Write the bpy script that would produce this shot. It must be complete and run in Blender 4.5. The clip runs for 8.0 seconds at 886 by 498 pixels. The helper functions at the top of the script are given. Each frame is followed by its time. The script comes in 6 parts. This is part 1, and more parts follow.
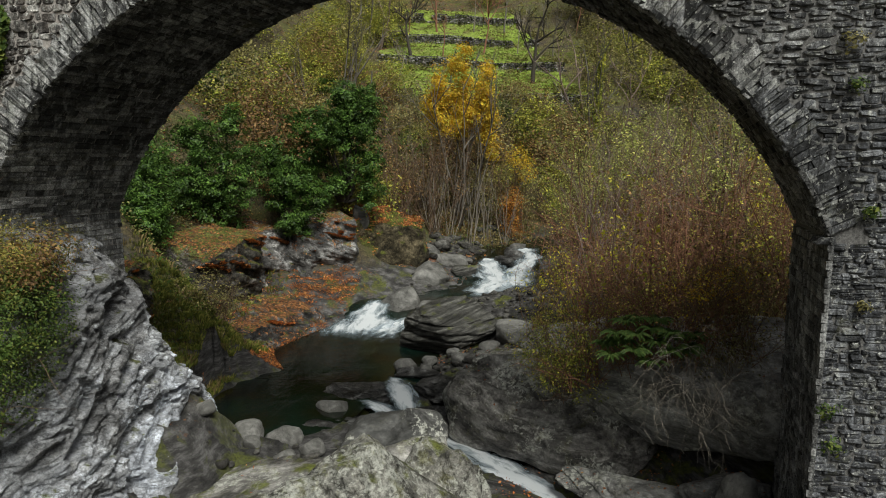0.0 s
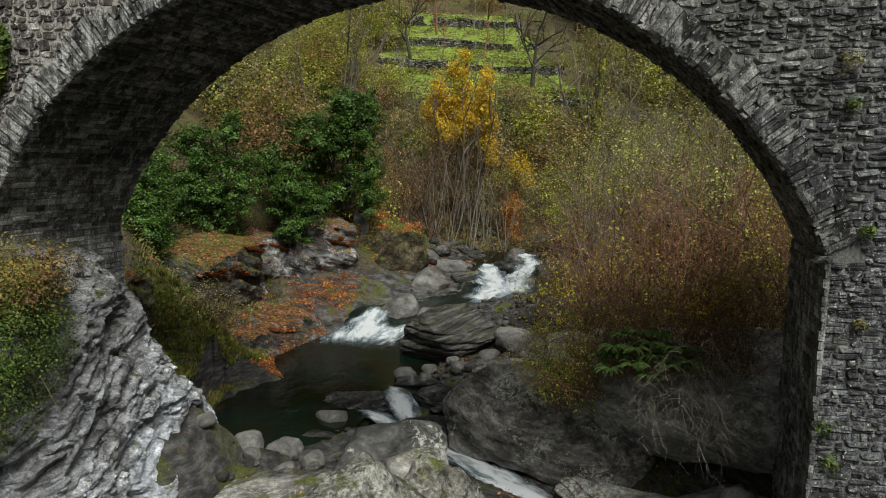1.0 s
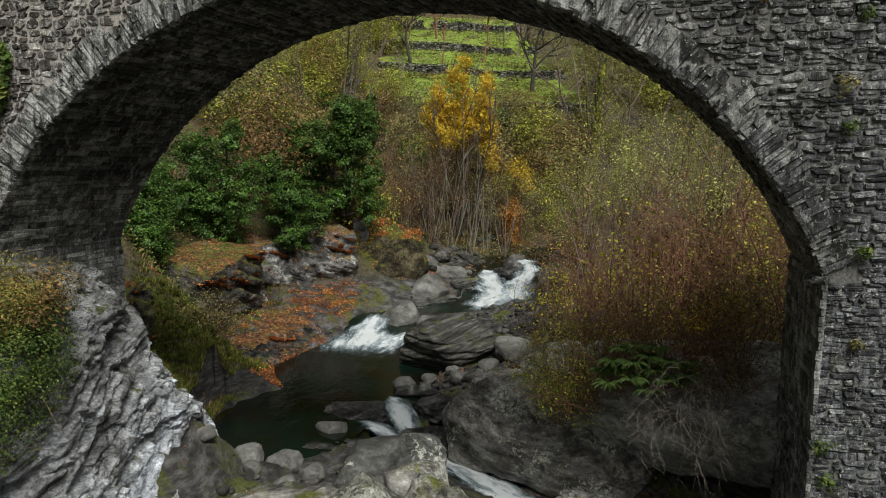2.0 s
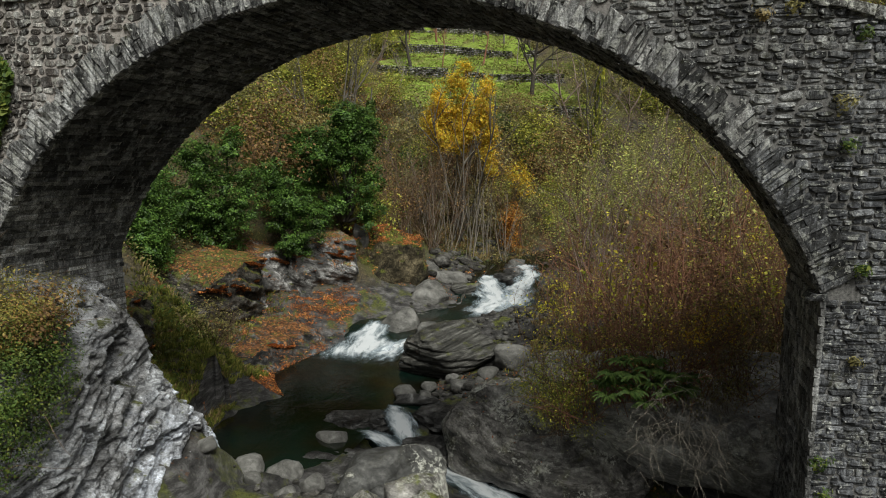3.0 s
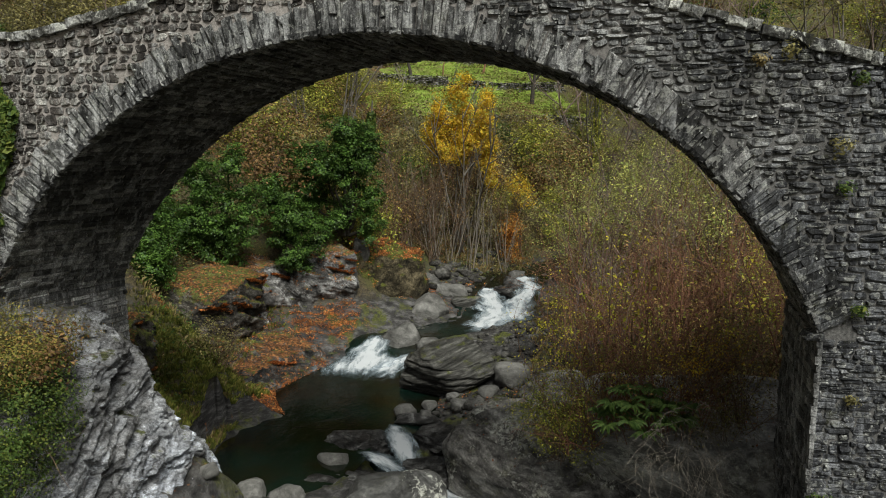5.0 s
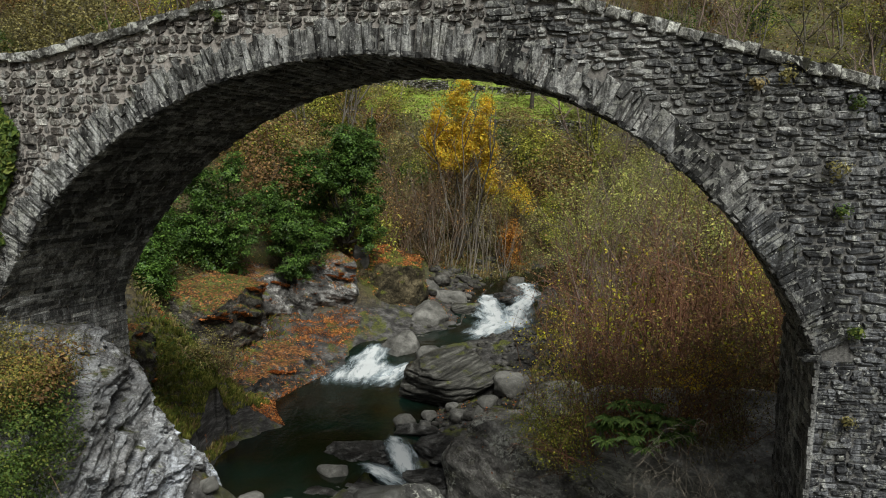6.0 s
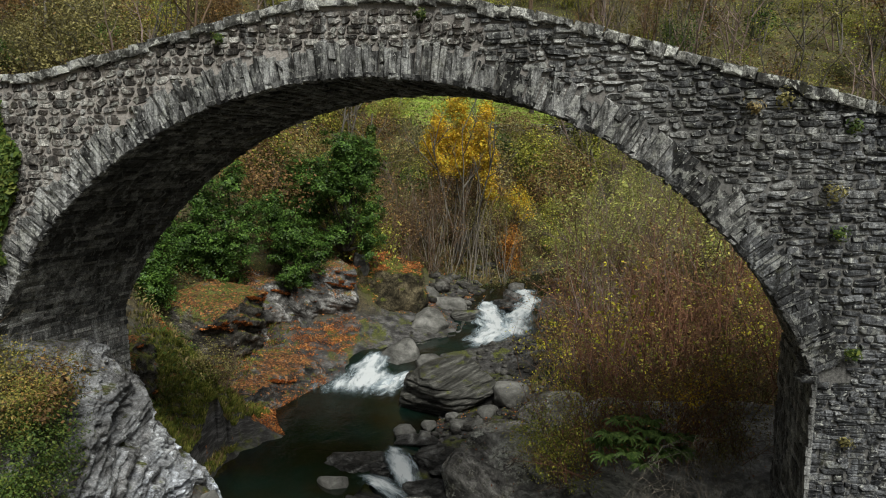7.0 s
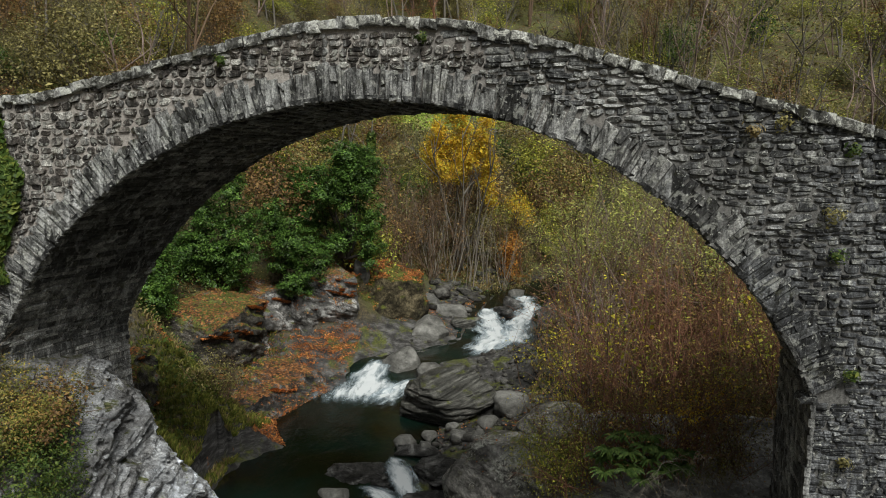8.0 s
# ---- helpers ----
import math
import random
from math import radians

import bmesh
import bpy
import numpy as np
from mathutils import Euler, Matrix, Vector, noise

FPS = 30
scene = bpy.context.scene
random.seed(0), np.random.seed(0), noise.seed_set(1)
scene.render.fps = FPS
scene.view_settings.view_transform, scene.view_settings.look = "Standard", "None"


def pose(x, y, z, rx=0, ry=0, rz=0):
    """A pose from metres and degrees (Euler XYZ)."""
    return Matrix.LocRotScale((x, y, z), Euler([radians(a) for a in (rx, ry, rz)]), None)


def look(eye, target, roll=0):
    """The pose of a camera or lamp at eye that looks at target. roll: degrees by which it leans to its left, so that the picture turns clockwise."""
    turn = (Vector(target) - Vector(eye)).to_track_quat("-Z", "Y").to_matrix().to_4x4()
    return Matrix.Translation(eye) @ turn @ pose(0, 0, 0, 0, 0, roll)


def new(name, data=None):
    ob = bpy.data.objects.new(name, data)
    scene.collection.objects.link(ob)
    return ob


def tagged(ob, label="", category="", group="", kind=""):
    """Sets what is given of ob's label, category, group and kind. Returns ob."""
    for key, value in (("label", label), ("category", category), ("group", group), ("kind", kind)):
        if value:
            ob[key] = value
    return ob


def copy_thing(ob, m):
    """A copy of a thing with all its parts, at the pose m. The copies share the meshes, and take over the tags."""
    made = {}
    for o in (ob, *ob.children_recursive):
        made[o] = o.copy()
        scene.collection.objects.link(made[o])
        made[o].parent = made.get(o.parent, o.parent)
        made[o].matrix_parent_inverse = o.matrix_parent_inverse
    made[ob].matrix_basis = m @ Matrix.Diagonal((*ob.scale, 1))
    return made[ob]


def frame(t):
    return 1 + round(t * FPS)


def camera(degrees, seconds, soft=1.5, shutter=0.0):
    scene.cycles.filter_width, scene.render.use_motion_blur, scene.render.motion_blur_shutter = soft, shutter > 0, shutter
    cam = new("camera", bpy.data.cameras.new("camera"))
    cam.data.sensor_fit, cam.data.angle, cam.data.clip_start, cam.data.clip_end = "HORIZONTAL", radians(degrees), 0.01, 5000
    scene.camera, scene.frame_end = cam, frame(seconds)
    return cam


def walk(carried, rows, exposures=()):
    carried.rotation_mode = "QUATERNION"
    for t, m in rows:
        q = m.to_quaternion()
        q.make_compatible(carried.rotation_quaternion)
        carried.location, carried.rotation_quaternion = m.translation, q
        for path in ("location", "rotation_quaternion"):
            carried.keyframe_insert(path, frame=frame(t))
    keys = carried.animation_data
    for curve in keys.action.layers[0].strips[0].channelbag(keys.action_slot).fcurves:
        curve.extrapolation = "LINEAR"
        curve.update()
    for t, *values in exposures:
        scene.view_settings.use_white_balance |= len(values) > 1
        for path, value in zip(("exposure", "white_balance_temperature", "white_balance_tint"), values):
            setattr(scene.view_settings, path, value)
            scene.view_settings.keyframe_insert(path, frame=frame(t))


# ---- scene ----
cam = camera(64.2, 8.0, 1.0)
METRES, EYE, TILT, LEAN, TURN = 3.0, 8.6, -9.0, 0.0, 7.4
ROWS = [
    (0.0, 0.0, 0.0, 0.0, -0.0, 0.0, 0.0),
    (0.5, 0.002, -0.0095, 0.0507, -0.0, -0.0, 0.0),
    (1.0, 0.0055, -0.0218, 0.1119, 0.0, 0.0, -0.0),
    (1.5, 0.009, -0.0348, 0.1764, 0.0, 0.01, 0.0),
    (3.0, 0.0133, -0.0641, 0.3419, 0.01, 0.02, 0.01),
    (3.5, 0.0129, -0.0749, 0.3961, 0.01, 0.03, 0.01),
    (4.0, 0.0098, -0.0879, 0.455, 0.02, 0.04, 0.01),
    (4.5, 0.0076, -0.1003, 0.519, 0.02, 0.06, 0.01),
    (6.0, 0.0173, -0.1309, 0.7177, 0.02, 0.09, 0.01),
    (6.5, 0.0191, -0.1437, 0.7841, 0.03, 0.1, 0.02),
    (7.0, 0.0211, -0.1568, 0.8511, 0.03, 0.11, 0.03),
    (7.5, 0.0196, -0.1698, 0.9164, 0.03, 0.14, 0.03),
    (8.0, 0.0162, -0.1821, 0.9822, 0.03, 0.16, 0.03),
]
walk(cam, [(t, pose(0, 0, EYE, TILT, LEAN, TURN) @ pose(METRES * x, METRES * y, METRES * z, 90 + pitch, roll, yaw)) for t, x, y, z, yaw, pitch, roll in ROWS], [(0.0, 0.55, 6300, 5.5)])

# ---------------------------------------------------------------- world and sun
world = bpy.data.worlds.new("sky")
scene.world = world
world.use_nodes = True
_n, _l = world.node_tree.nodes, world.node_tree.links
_sky = _n.new("ShaderNodeTexSky")
_sky.sky_type = "NISHITA"
_sky.sun_disc = False
_sky.sun_elevation = radians(53)
_sky.sun_rotation = radians(149)
_sky.air_density, _sky.dust_density, _sky.ozone_density = 1.0, 6.0, 1.0
_hs = _n.new("ShaderNodeHueSaturation")
_hs.inputs["Saturation"].default_value = 0.2
_l.new(_sky.outputs[0], _hs.inputs["Color"])
_l.new(_hs.outputs[0], _n["Background"].inputs[0])
_n["Background"].inputs[1].default_value = 0.036
sun_data = bpy.data.lights.new("sun", "SUN")
sun_data.energy, sun_data.angle, sun_data.color = 2.8, radians(24), (1.0, 0.965, 0.88)
sun = new("sun", sun_data)
sun.matrix_world = look((17, -14, 44), (0, 14, 0))

# ---------------------------------------------------------------- materials


class Nodes:
    """Short-hand for building one node material."""

    def __init__(self, name):
        self.m = bpy.data.materials.new(name)
        self.m.use_nodes = True
        self.t = self.m.node_tree
        self.t.nodes.clear()
        self.out = self.t.nodes.new("ShaderNodeOutputMaterial")

    def add(self, kind, ins=None, **props):
        n = self.t.nodes.new(kind)
        for k, v in props.items():
            setattr(n, k, v)
        for k, v in (ins or {}).items():
            if hasattr(v, "is_output"):
                self.t.links.new(v, n.inputs[k])
            else:
                n.inputs[k].default_value = v
        return n

    def coords(self, scale=(1, 1, 1), rot=(0, 0, 0), world_space=False):
        if world_space:
            c = self.add("ShaderNodeNewGeometry").outputs["Position"]
        else:
            c = self.add("ShaderNodeTexCoord").outputs["Object"]
        return self.add("ShaderNodeMapping", {"Vector": c, "Scale": [1 / s for s in scale], "Rotation": [radians(a) for a in rot]}, vector_type="TEXTURE").outputs[0]

    def noise(self, vec, scale, detail=6, rough=0.6, distort=0.0):
        return self.add("ShaderNodeTexNoise", {"Vector": vec, "Scale": scale, "Detail": detail, "Roughness": rough, "Distortion": distort}).outputs["Fac"]

    def ramp(self, fac, stops):
        n = self.add("ShaderNodeValToRGB", {"Fac": fac})
        r = n.color_ramp
        while len(r.elements) < len(stops):
            r.elements.new(0.5)
        for e, (p, c) in zip(r.elements, stops):
            e.position = p
            e.color = (*c, 1) if not isinstance(c, (int, float)) else (c, c, c, 1)
        return n.outputs["Color"]

    def mix(self, fac, a, b, mode="MIX"):
        n = self.add("ShaderNodeMix", data_type="RGBA", blend_type=mode)
        for key, v in ((0, fac), (6, a), (7, b)):
            if hasattr(v, "is_output"):
                self.t.links.new(v, n.inputs[key])
            else:
                n.inputs[key].default_value = v if key == 0 else (*v, 1)
        return n.outputs[2]

    def math(self, op, a, b=0.0):
        n = self.add("ShaderNodeMath", operation=op)
        for i, v in enumerate((a, b)):
            if hasattr(v, "is_output"):
                self.t.links.new(v, n.inputs[i])
            else:
                n.inputs[i].default_value = v
        return n.outputs[0]

    def vary(self, colour, source, low, high):
        """Multiplies a colour by a random brightness per object or per island."""
        if source == "object":
            r = self.add("ShaderNodeObjectInfo").outputs["Random"]
        else:
            r = self.add("ShaderNodeNewGeometry").outputs["Random Per Island"]
        f = self.add("ShaderNodeMapRange", {"Value": r, "To Min": low, "To Max": high}).outputs[0]
        return self.mix(1.0, colour, f, "MULTIPLY")

    def leaf_carpet(self, c, p, amount):
        """Fallen leaves, each its own tint, caught in patches on the flatter parts."""
        v = self.add("ShaderNodeTexVoronoi", {"Vector": p, "Scale": 15.0})
        r = self.add("ShaderNodeSeparateXYZ", {"Vector": v.outputs["Color"]})
        tint = self.ramp(r.outputs["X"], [(0.0, (0.035, 0.02, 0.012)), (0.35, (0.10, 0.048, 0.022)), (0.75, (0.26, 0.10, 0.035)), (1.0, (0.42, 0.2, 0.07))])
        up = self.add("ShaderNodeSeparateXYZ", {"Vector": self.add("ShaderNodeNewGeometry").outputs["Normal"]}).outputs["Z"]
        patch = self.math("ADD", self.math("MULTIPLY", self.noise(p, 0.75, 6, 0.68, 0.4), 1.0), self.math("MULTIPLY", self.math("SUBTRACT", r.outputs["Y"], 0.5), 0.3))
        patch = self.math("ADD", patch, self.math("MULTIPLY", self.math("SUBTRACT", up, 0.8), 0.35))
        return self.mix(self.ramp(patch, [(0.60 - 0.12 * amount, 0.0), (0.63 - 0.12 * amount, 0.95)]), c, tint)

    def finish(self, colour, rough=0.85, bump=None, strength=0.4, dist=0.05, spec=0.3):
        b = self.add("ShaderNodeBsdfPrincipled", {"Base Color": colour, "Roughness": rough, "Specular IOR Level": spec})
        if bump is not None:
            n = self.add("ShaderNodeBump", {"Height": bump, "Strength": strength, "Distance": dist})
            self.t.links.new(n.outputs[0], b.inputs["Normal"])
        self.t.links.new(b.outputs[0], self.out.inputs[0])
        return self.m


def masonry(name, source, cols, wash=0.7, stain=0.7, fleck=0.85, black=0.0, wet=0.0, blotch=0.0):
    """Slaty rubble stone: each piece its own tone, with lichen specks, damp stains and lime wash."""
    k = Nodes(name)
    p = k.coords(world_space=True)
    if source == "object":
        r = k.add("ShaderNodeObjectInfo").outputs["Random"]
    else:
        r = k.add("ShaderNodeNewGeometry").outputs["Random Per Island"]
    tone = k.ramp(r, [(0.0, cols[0]), (0.4, cols[1]), (0.75, cols[2]), (1.0, cols[3])])
    grain = k.noise(p, 26, 10, 0.78)
    c = k.mix(1.0, tone, k.ramp(grain, [(0.38, 0.3), (0.5, 0.95), (0.62, 2.1)]), "MULTIPLY")
    mid = k.noise(p, 6, 8, 0.7, 0.5)
    c = k.mix(1.0, c, k.ramp(mid, [(0.36, 0.5), (0.64, 1.5)]), "MULTIPLY")
    streak = k.noise(k.coords((4.5, 4.5, 0.7), world_space=True), 1.0, 8, 0.7)
    c = k.mix(k.ramp(streak, [(0.51, 0.0), (0.63, wash)]), c, k.mix(1.0, (0.52, 0.52, 0.515), k.ramp(grain, [(0.38, 0.4), (0.6, 1.3)]), "MULTIPLY"))
    damp = k.noise(k.coords((1.1, 1.1, 0.33), world_space=True), 1.0, 7, 0.62)
    c = k.mix(k.ramp(damp, [(0.5, 0.0), (0.6, stain)]), c, k.mix(1.0, c, (0.27, 0.265, 0.26), "MULTIPLY"))
    if black:
        run = k.noise(k.coords((6.5, 6.5, 0.9), world_space=True), 1.0, 9, 0.7, 0.4)
        c = k.mix(k.ramp(run, [(0.4, 1.0), (0.5, 0.0)]), c, k.mix(1.0, c, (1 - black * 1.6, 1 - black * 1.6, 1 - black * 1.6), "MULTIPLY"))
    if wet:
        # seeping water has blackened the end where the road drains
        x = k.add("ShaderNodeSeparateXYZ", {"Vector": k.add("ShaderNodeNewGeometry").outputs["Position"]}).outputs["X"]
        seep = k.math("ADD", k.noise(k.coords((1, 1, 0.55), world_space=True), 0.45, 8, 0.62, 0.5), k.math("MULTIPLY", x, 0.055))
        c = k.mix(k.ramp(seep, [(0.62, 0.0), (0.76, wet)]), c, k.mix(1.0, c, (0.34, 0.36, 0.42), "MULTIPLY"))
    spots = k.noise(p, 13, 4, 0.55)
    c = k.mix(k.ramp(spots, [(0.645, 0.0), (0.68, fleck)]), c, (0.55, 0.55, 0.52))
    if blotch:
        # crusts of pale lichen, and black moss between them
        crust = k.noise(p, 4.5, 9, 0.72, 0.5)
        c = k.mix(k.ramp(crust, [(0.40, blotch), (0.47, 0.0)]), c, (0.022, 0.021, 0.017))
        c = k.mix(k.ramp(crust, [(0.54, 0.0), (0.58, blotch)]), c, k.mix(1.0, (0.6, 0.6, 0.55), k.ramp(grain, [(0.38, 0.5), (0.6, 1.2)]), "MULTIPLY"))
    moss = k.noise(p, 2.2, 8, 0.7)
    c = k.mix(k.ramp(moss, [(0.58, 0.0), (0.7, 0.5)]), c, (0.075, 0.075, 0.028))
    h = k.math("ADD", k.math("ADD", grain, mid), k.math("MULTIPLY", k.noise(p, 75, 5), 0.5))
    return k.finish(c, 0.8, h, 0.9, 0.035)


STONES = [(0.05, 0.05, 0.053), (0.12, 0.12, 0.123), (0.21, 0.209, 0.208), (0.42, 0.415, 0.4)]
M_STONE = masonry("slate_rubble", "object", STONES, 0.8, 0.75, 0.9, 0.45, 0.75, 0.35)
M_STONE_BULK = masonry("slate_rubble_bulk", "island", STONES, 0.8, 0.75, 0.9, 0.45, 0.75, 0.35)
M_RING = masonry("arch_ring_stone", "object", [(0.075, 0.074, 0.074), (0.13, 0.129, 0.128), (0.2, 0.199, 0.196), (0.34, 0.336, 0.326)], 1.0, 0.9, 0.95, 0.58, 0.7, 0.4)
# soffit stones: the shade under the arch is put into these near-black tones
M_SOFFIT_SHADED = masonry("shaded_soffit_stone", "island", [(0.018, 0.018, 0.019), (0.038, 0.038, 0.039), (0.075, 0.075, 0.076), (0.2, 0.198, 0.195)], 0.5, 0.8, 0.1)
M_JAMB = masonry("jamb_stone", "island", [(0.05, 0.05, 0.05), (0.1, 0.099, 0.097), (0.17, 0.168, 0.163), (0.36, 0.355, 0.345)], 0.8, 0.6, 0.3)
RUBBLE = [(0.03, 0.026, 0.024), (0.075, 0.064, 0.058), (0.16, 0.14, 0.126), (0.5, 0.48, 0.45)]
M_RUBBLE_BULK = masonry("brown_rubble_bulk", "island", RUBBLE, 0.65, 0.5, 0.9, 0.4, 0.0, 0.5)
M_COPING = masonry("coping_stone", "object", [(0.06, 0.058, 0.053), (0.13, 0.127, 0.117), (0.27, 0.265, 0.245), (0.6, 0.595, 0.56)], 0.9, 0.6, 0.95, 0.4, 0.0, 0.9)


def mortar():
    k = Nodes("old_lime_mortar")
    p = k.coords(world_space=True)
    g = k.noise(p, 18, 10, 0.78)
    c = k.ramp(g, [(0.36, (0.06, 0.058, 0.055)), (0.64, (0.26, 0.25, 0.235))])
    # warmer, paler pointing towards one end of the bridge
    x = k.add("ShaderNodeSeparateXYZ", {"Vector": k.add("ShaderNodeNewGeometry").outputs["Position"]}).outputs["X"]
    f = k.math("ADD", k.math("MULTIPLY", x, -0.09), k.noise(p, 0.5, 5))
    c = k.mix(k.ramp(f, [(0.35, 0.0), (0.85, 0.75)]), k.mix(1.0, c, (0.8, 0.8, 0.82), "MULTIPLY"), k.mix(1.0, (0.42, 0.38, 0.35), k.ramp(g, [(0.36, 0.5), (0.64, 1.35)]), "MULTIPLY"))
    return k.finish(c, 0.95, g, 0.7, 0.03)


M_MORTAR = mortar()


def rock_material(name, dark, mid, light, scale=1.0, streak_rot=(0, 0, 0), moss=0.0, lichen=0.0, rough=0.75, stretch=(1, 1, 4), bite=1.0, pale=0.0, scour=0.0, leafy=0.0):
    """Bedrock with stretched bedding, fine grain, and moss or lichen in patches."""
    k = Nodes(name)
    p = k.coords(world_space=True)
    bed = k.noise(k.coords(stretch, streak_rot, True), 0.8 * scale, 12, 0.72, 0.8)
    c = k.ramp(bed, [(0.36, dark), (0.49, mid), (0.62, light)])
    grain = k.noise(p, 11 * scale, 12, 0.78, 0.3)
    c = k.mix(1.0, c, k.ramp(grain, [(0.36, 1 - 0.62 * bite), (0.5, 0.97), (0.64, 1 + 0.75 * bite)]), "MULTIPLY")
    c = k.mix(1.0, c, k.ramp(k.noise(p, 1.5, 7, 0.62, 0.8), [(0.36, 1 - 0.55 * bite), (0.5, 1.0), (0.64, 1 + 0.5 * bite)]), "MULTIPLY")
    crack = k.math("ABSOLUTE", k.math("SUBTRACT", k.noise(k.coords(tuple(0.6 * s for s in stretch), streak_rot, True), 0.9 * scale, 9, 0.66, 1.2), 0.5))
    c = k.mix(k.ramp(crack, [(0.003, 0.85 * bite), (0.014, 0.0)]), c, k.mix(1.0, c, (0.22, 0.21, 0.2), "MULTIPLY"))
    if pale:
        c = k.mix(k.ramp(k.noise(k.coords((1, 1, 1.6), streak_rot, True), 0.45, 8, 0.66, 0.6), [(0.46, 0.0), (0.58, pale)]), c, k.mix(1.0, light, k.ramp(grain, [(0.38, 0.55), (0.6, 1.15)]), "MULTIPLY"))
    if lichen:
        s = k.math("MULTIPLY", k.noise(p, 6.5, 9, 0.78, 0.5), k.ramp(k.noise(p, 0.55, 4), [(0.42, 0.8), (0.6, 1.13)]))
        c = k.mix(k.ramp(s, [(0.60 - 0.15 * lichen, 0.0), (0.64 - 0.15 * lichen, 0.85)]), c, k.mix(1.0, (0.5, 0.5, 0.445), k.ramp(grain, [(0.38, 0.4), (0.6, 1.25)]), "MULTIPLY"))
        s2 = k.noise(p, 2.2, 9, 0.75)
        c = k.mix(k.ramp(s2, [(0.53, 0.0), (0.62, 0.8 * lichen)]), c, k.mix(1.0, (0.12, 0.115, 0.04), k.ramp(grain, [(0.38, 0.4), (0.6, 1.4)]), "MULTIPLY"))
    if moss:
        up = k.add("ShaderNodeSeparateXYZ", {"Vector": k.add("ShaderNodeNewGeometry").outputs["Normal"]}).outputs["Z"]
        s = k.math("MULTIPLY", k.noise(p, 1.6, 9, 0.7), k.math("ADD", 0.55, k.math("MULTIPLY", up, 0.5)))
        c = k.mix(k.ramp(s, [(0.56 - 0.2 * moss, 0.0), (0.64 - 0.2 * moss, 0.9)]), c, k.mix(1.0, (0.09, 0.10, 0.018), k.ramp(grain, [(0.38, 0.35), (0.6, 1.7)]), "MULTIPLY"))
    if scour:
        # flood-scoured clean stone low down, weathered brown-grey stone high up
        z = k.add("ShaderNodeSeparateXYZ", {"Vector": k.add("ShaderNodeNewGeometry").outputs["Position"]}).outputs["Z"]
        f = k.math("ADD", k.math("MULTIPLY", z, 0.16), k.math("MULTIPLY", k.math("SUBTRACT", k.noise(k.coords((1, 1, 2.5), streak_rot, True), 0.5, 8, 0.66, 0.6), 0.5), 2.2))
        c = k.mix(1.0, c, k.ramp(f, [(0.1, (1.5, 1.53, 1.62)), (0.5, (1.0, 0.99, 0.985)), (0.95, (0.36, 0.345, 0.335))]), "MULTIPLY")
    if leafy:
        c = k.leaf_carpet(c, p, leafy)
    h = k.math("ADD", k.math("MULTIPLY", bed, 1.5), k.math("ADD", grain, k.math("MULTIPLY", k.ramp(crack, [(0.0, 0.0), (0.03, 1.0)]), 0.5)))
    return k.finish(c, rough, h, 0.45 + 0.5 * bite, 0.07, 0.22)


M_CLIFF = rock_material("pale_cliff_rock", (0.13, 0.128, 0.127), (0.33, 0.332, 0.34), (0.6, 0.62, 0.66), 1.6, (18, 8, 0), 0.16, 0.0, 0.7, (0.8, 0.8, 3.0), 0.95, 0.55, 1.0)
M_LEDGE = rock_material("dark_ledge_rock", (0.014, 0.013, 0.012), (0.05, 0.048, 0.046), (0.17, 0.165, 0.162), 1.2, (8, 15, 0), 0.3, 0.0, 0.6, (1, 1, 5), 1.0, 0.0, 0.0, 0.6)
M_WETROCK = rock_material("wet_ledge_rock", (0.016, 0.0155, 0.015), (0.05, 0.048, 0.046), (0.16, 0.157, 0.153), 1.6, (8, -10, 0), 0.0, 0.0, 0.35, (1, 1, 4))
M_BOULDER = rock_material("river_boulder", (0.06, 0.058, 0.054), (0.125, 0.121, 0.112), (0.22, 0.214, 0.2), 0.6, (5, 20, 0), 0.0, 0.0, 0.6, (1, 1, 2), 0.35)
M_SHORE = rock_material("shore_stone", (0.02, 0.018, 0.016), (0.055, 0.051, 0.046), (0.13, 0.125, 0.115), 0.8, (5, 20, 0), 0.05, 0.0, 0.6, (1, 1, 2), 0.7)
M_BANDED = rock_material("banded_boulder", (0.014, 0.0135, 0.012), (0.06, 0.058, 0.052), (0.17, 0.165, 0.15), 1.1, (0, -14, 0), 0.05, 0.0, 0.5, (0.45, 0.45, 6), 0.6)
M_DARKROCK = rock_material("wet_dark_rock", (0.034, 0.032, 0.03), (0.135, 0.127, 0.118), (0.36, 0.345, 0.32), 0.7, (10, 10, 0), 0.06, 0.38, 0.5, (1, 1, 2.2), 0.7)
M_SLAB = rock_material("grey_slab_rock", (0.075, 0.073, 0.07), (0.22, 0.215, 0.205), (0.44, 0.43, 0.41), 0.7, (5, 20, 0), 0.0, 0.3, 0.5, (1, 1, 2), 0.6)
M_LIP = rock_material("water_worn_slab", (0.03, 0.03, 0.029), (0.07, 0.069, 0.066), (0.14, 0.138, 0.132), 0.7, (5, 20, 0), 0.0, 0.12, 0.5, (1, 1, 2), 0.6)
M_MOSSROCK = rock_material("mossy_rock", (0.018, 0.016, 0.013), (0.06, 0.053, 0.043), (0.15, 0.14, 0.128), 1.1, (8, 15, 0), 0.95, 0.0, 0.75, (1, 1, 4), 1.0, 0.0, 0.0, 0.8)
M_MOSSFACE = rock_material("moss_grown_rock_face", (0.02, 0.018, 0.012), (0.075, 0.062, 0.036), (0.17, 0.14, 0.085), 1.1, (8, 15, 0), 1.25, 0.0, 0.85, (1, 1, 1.5), 1.0, 0.0, 0.0, 0.9)
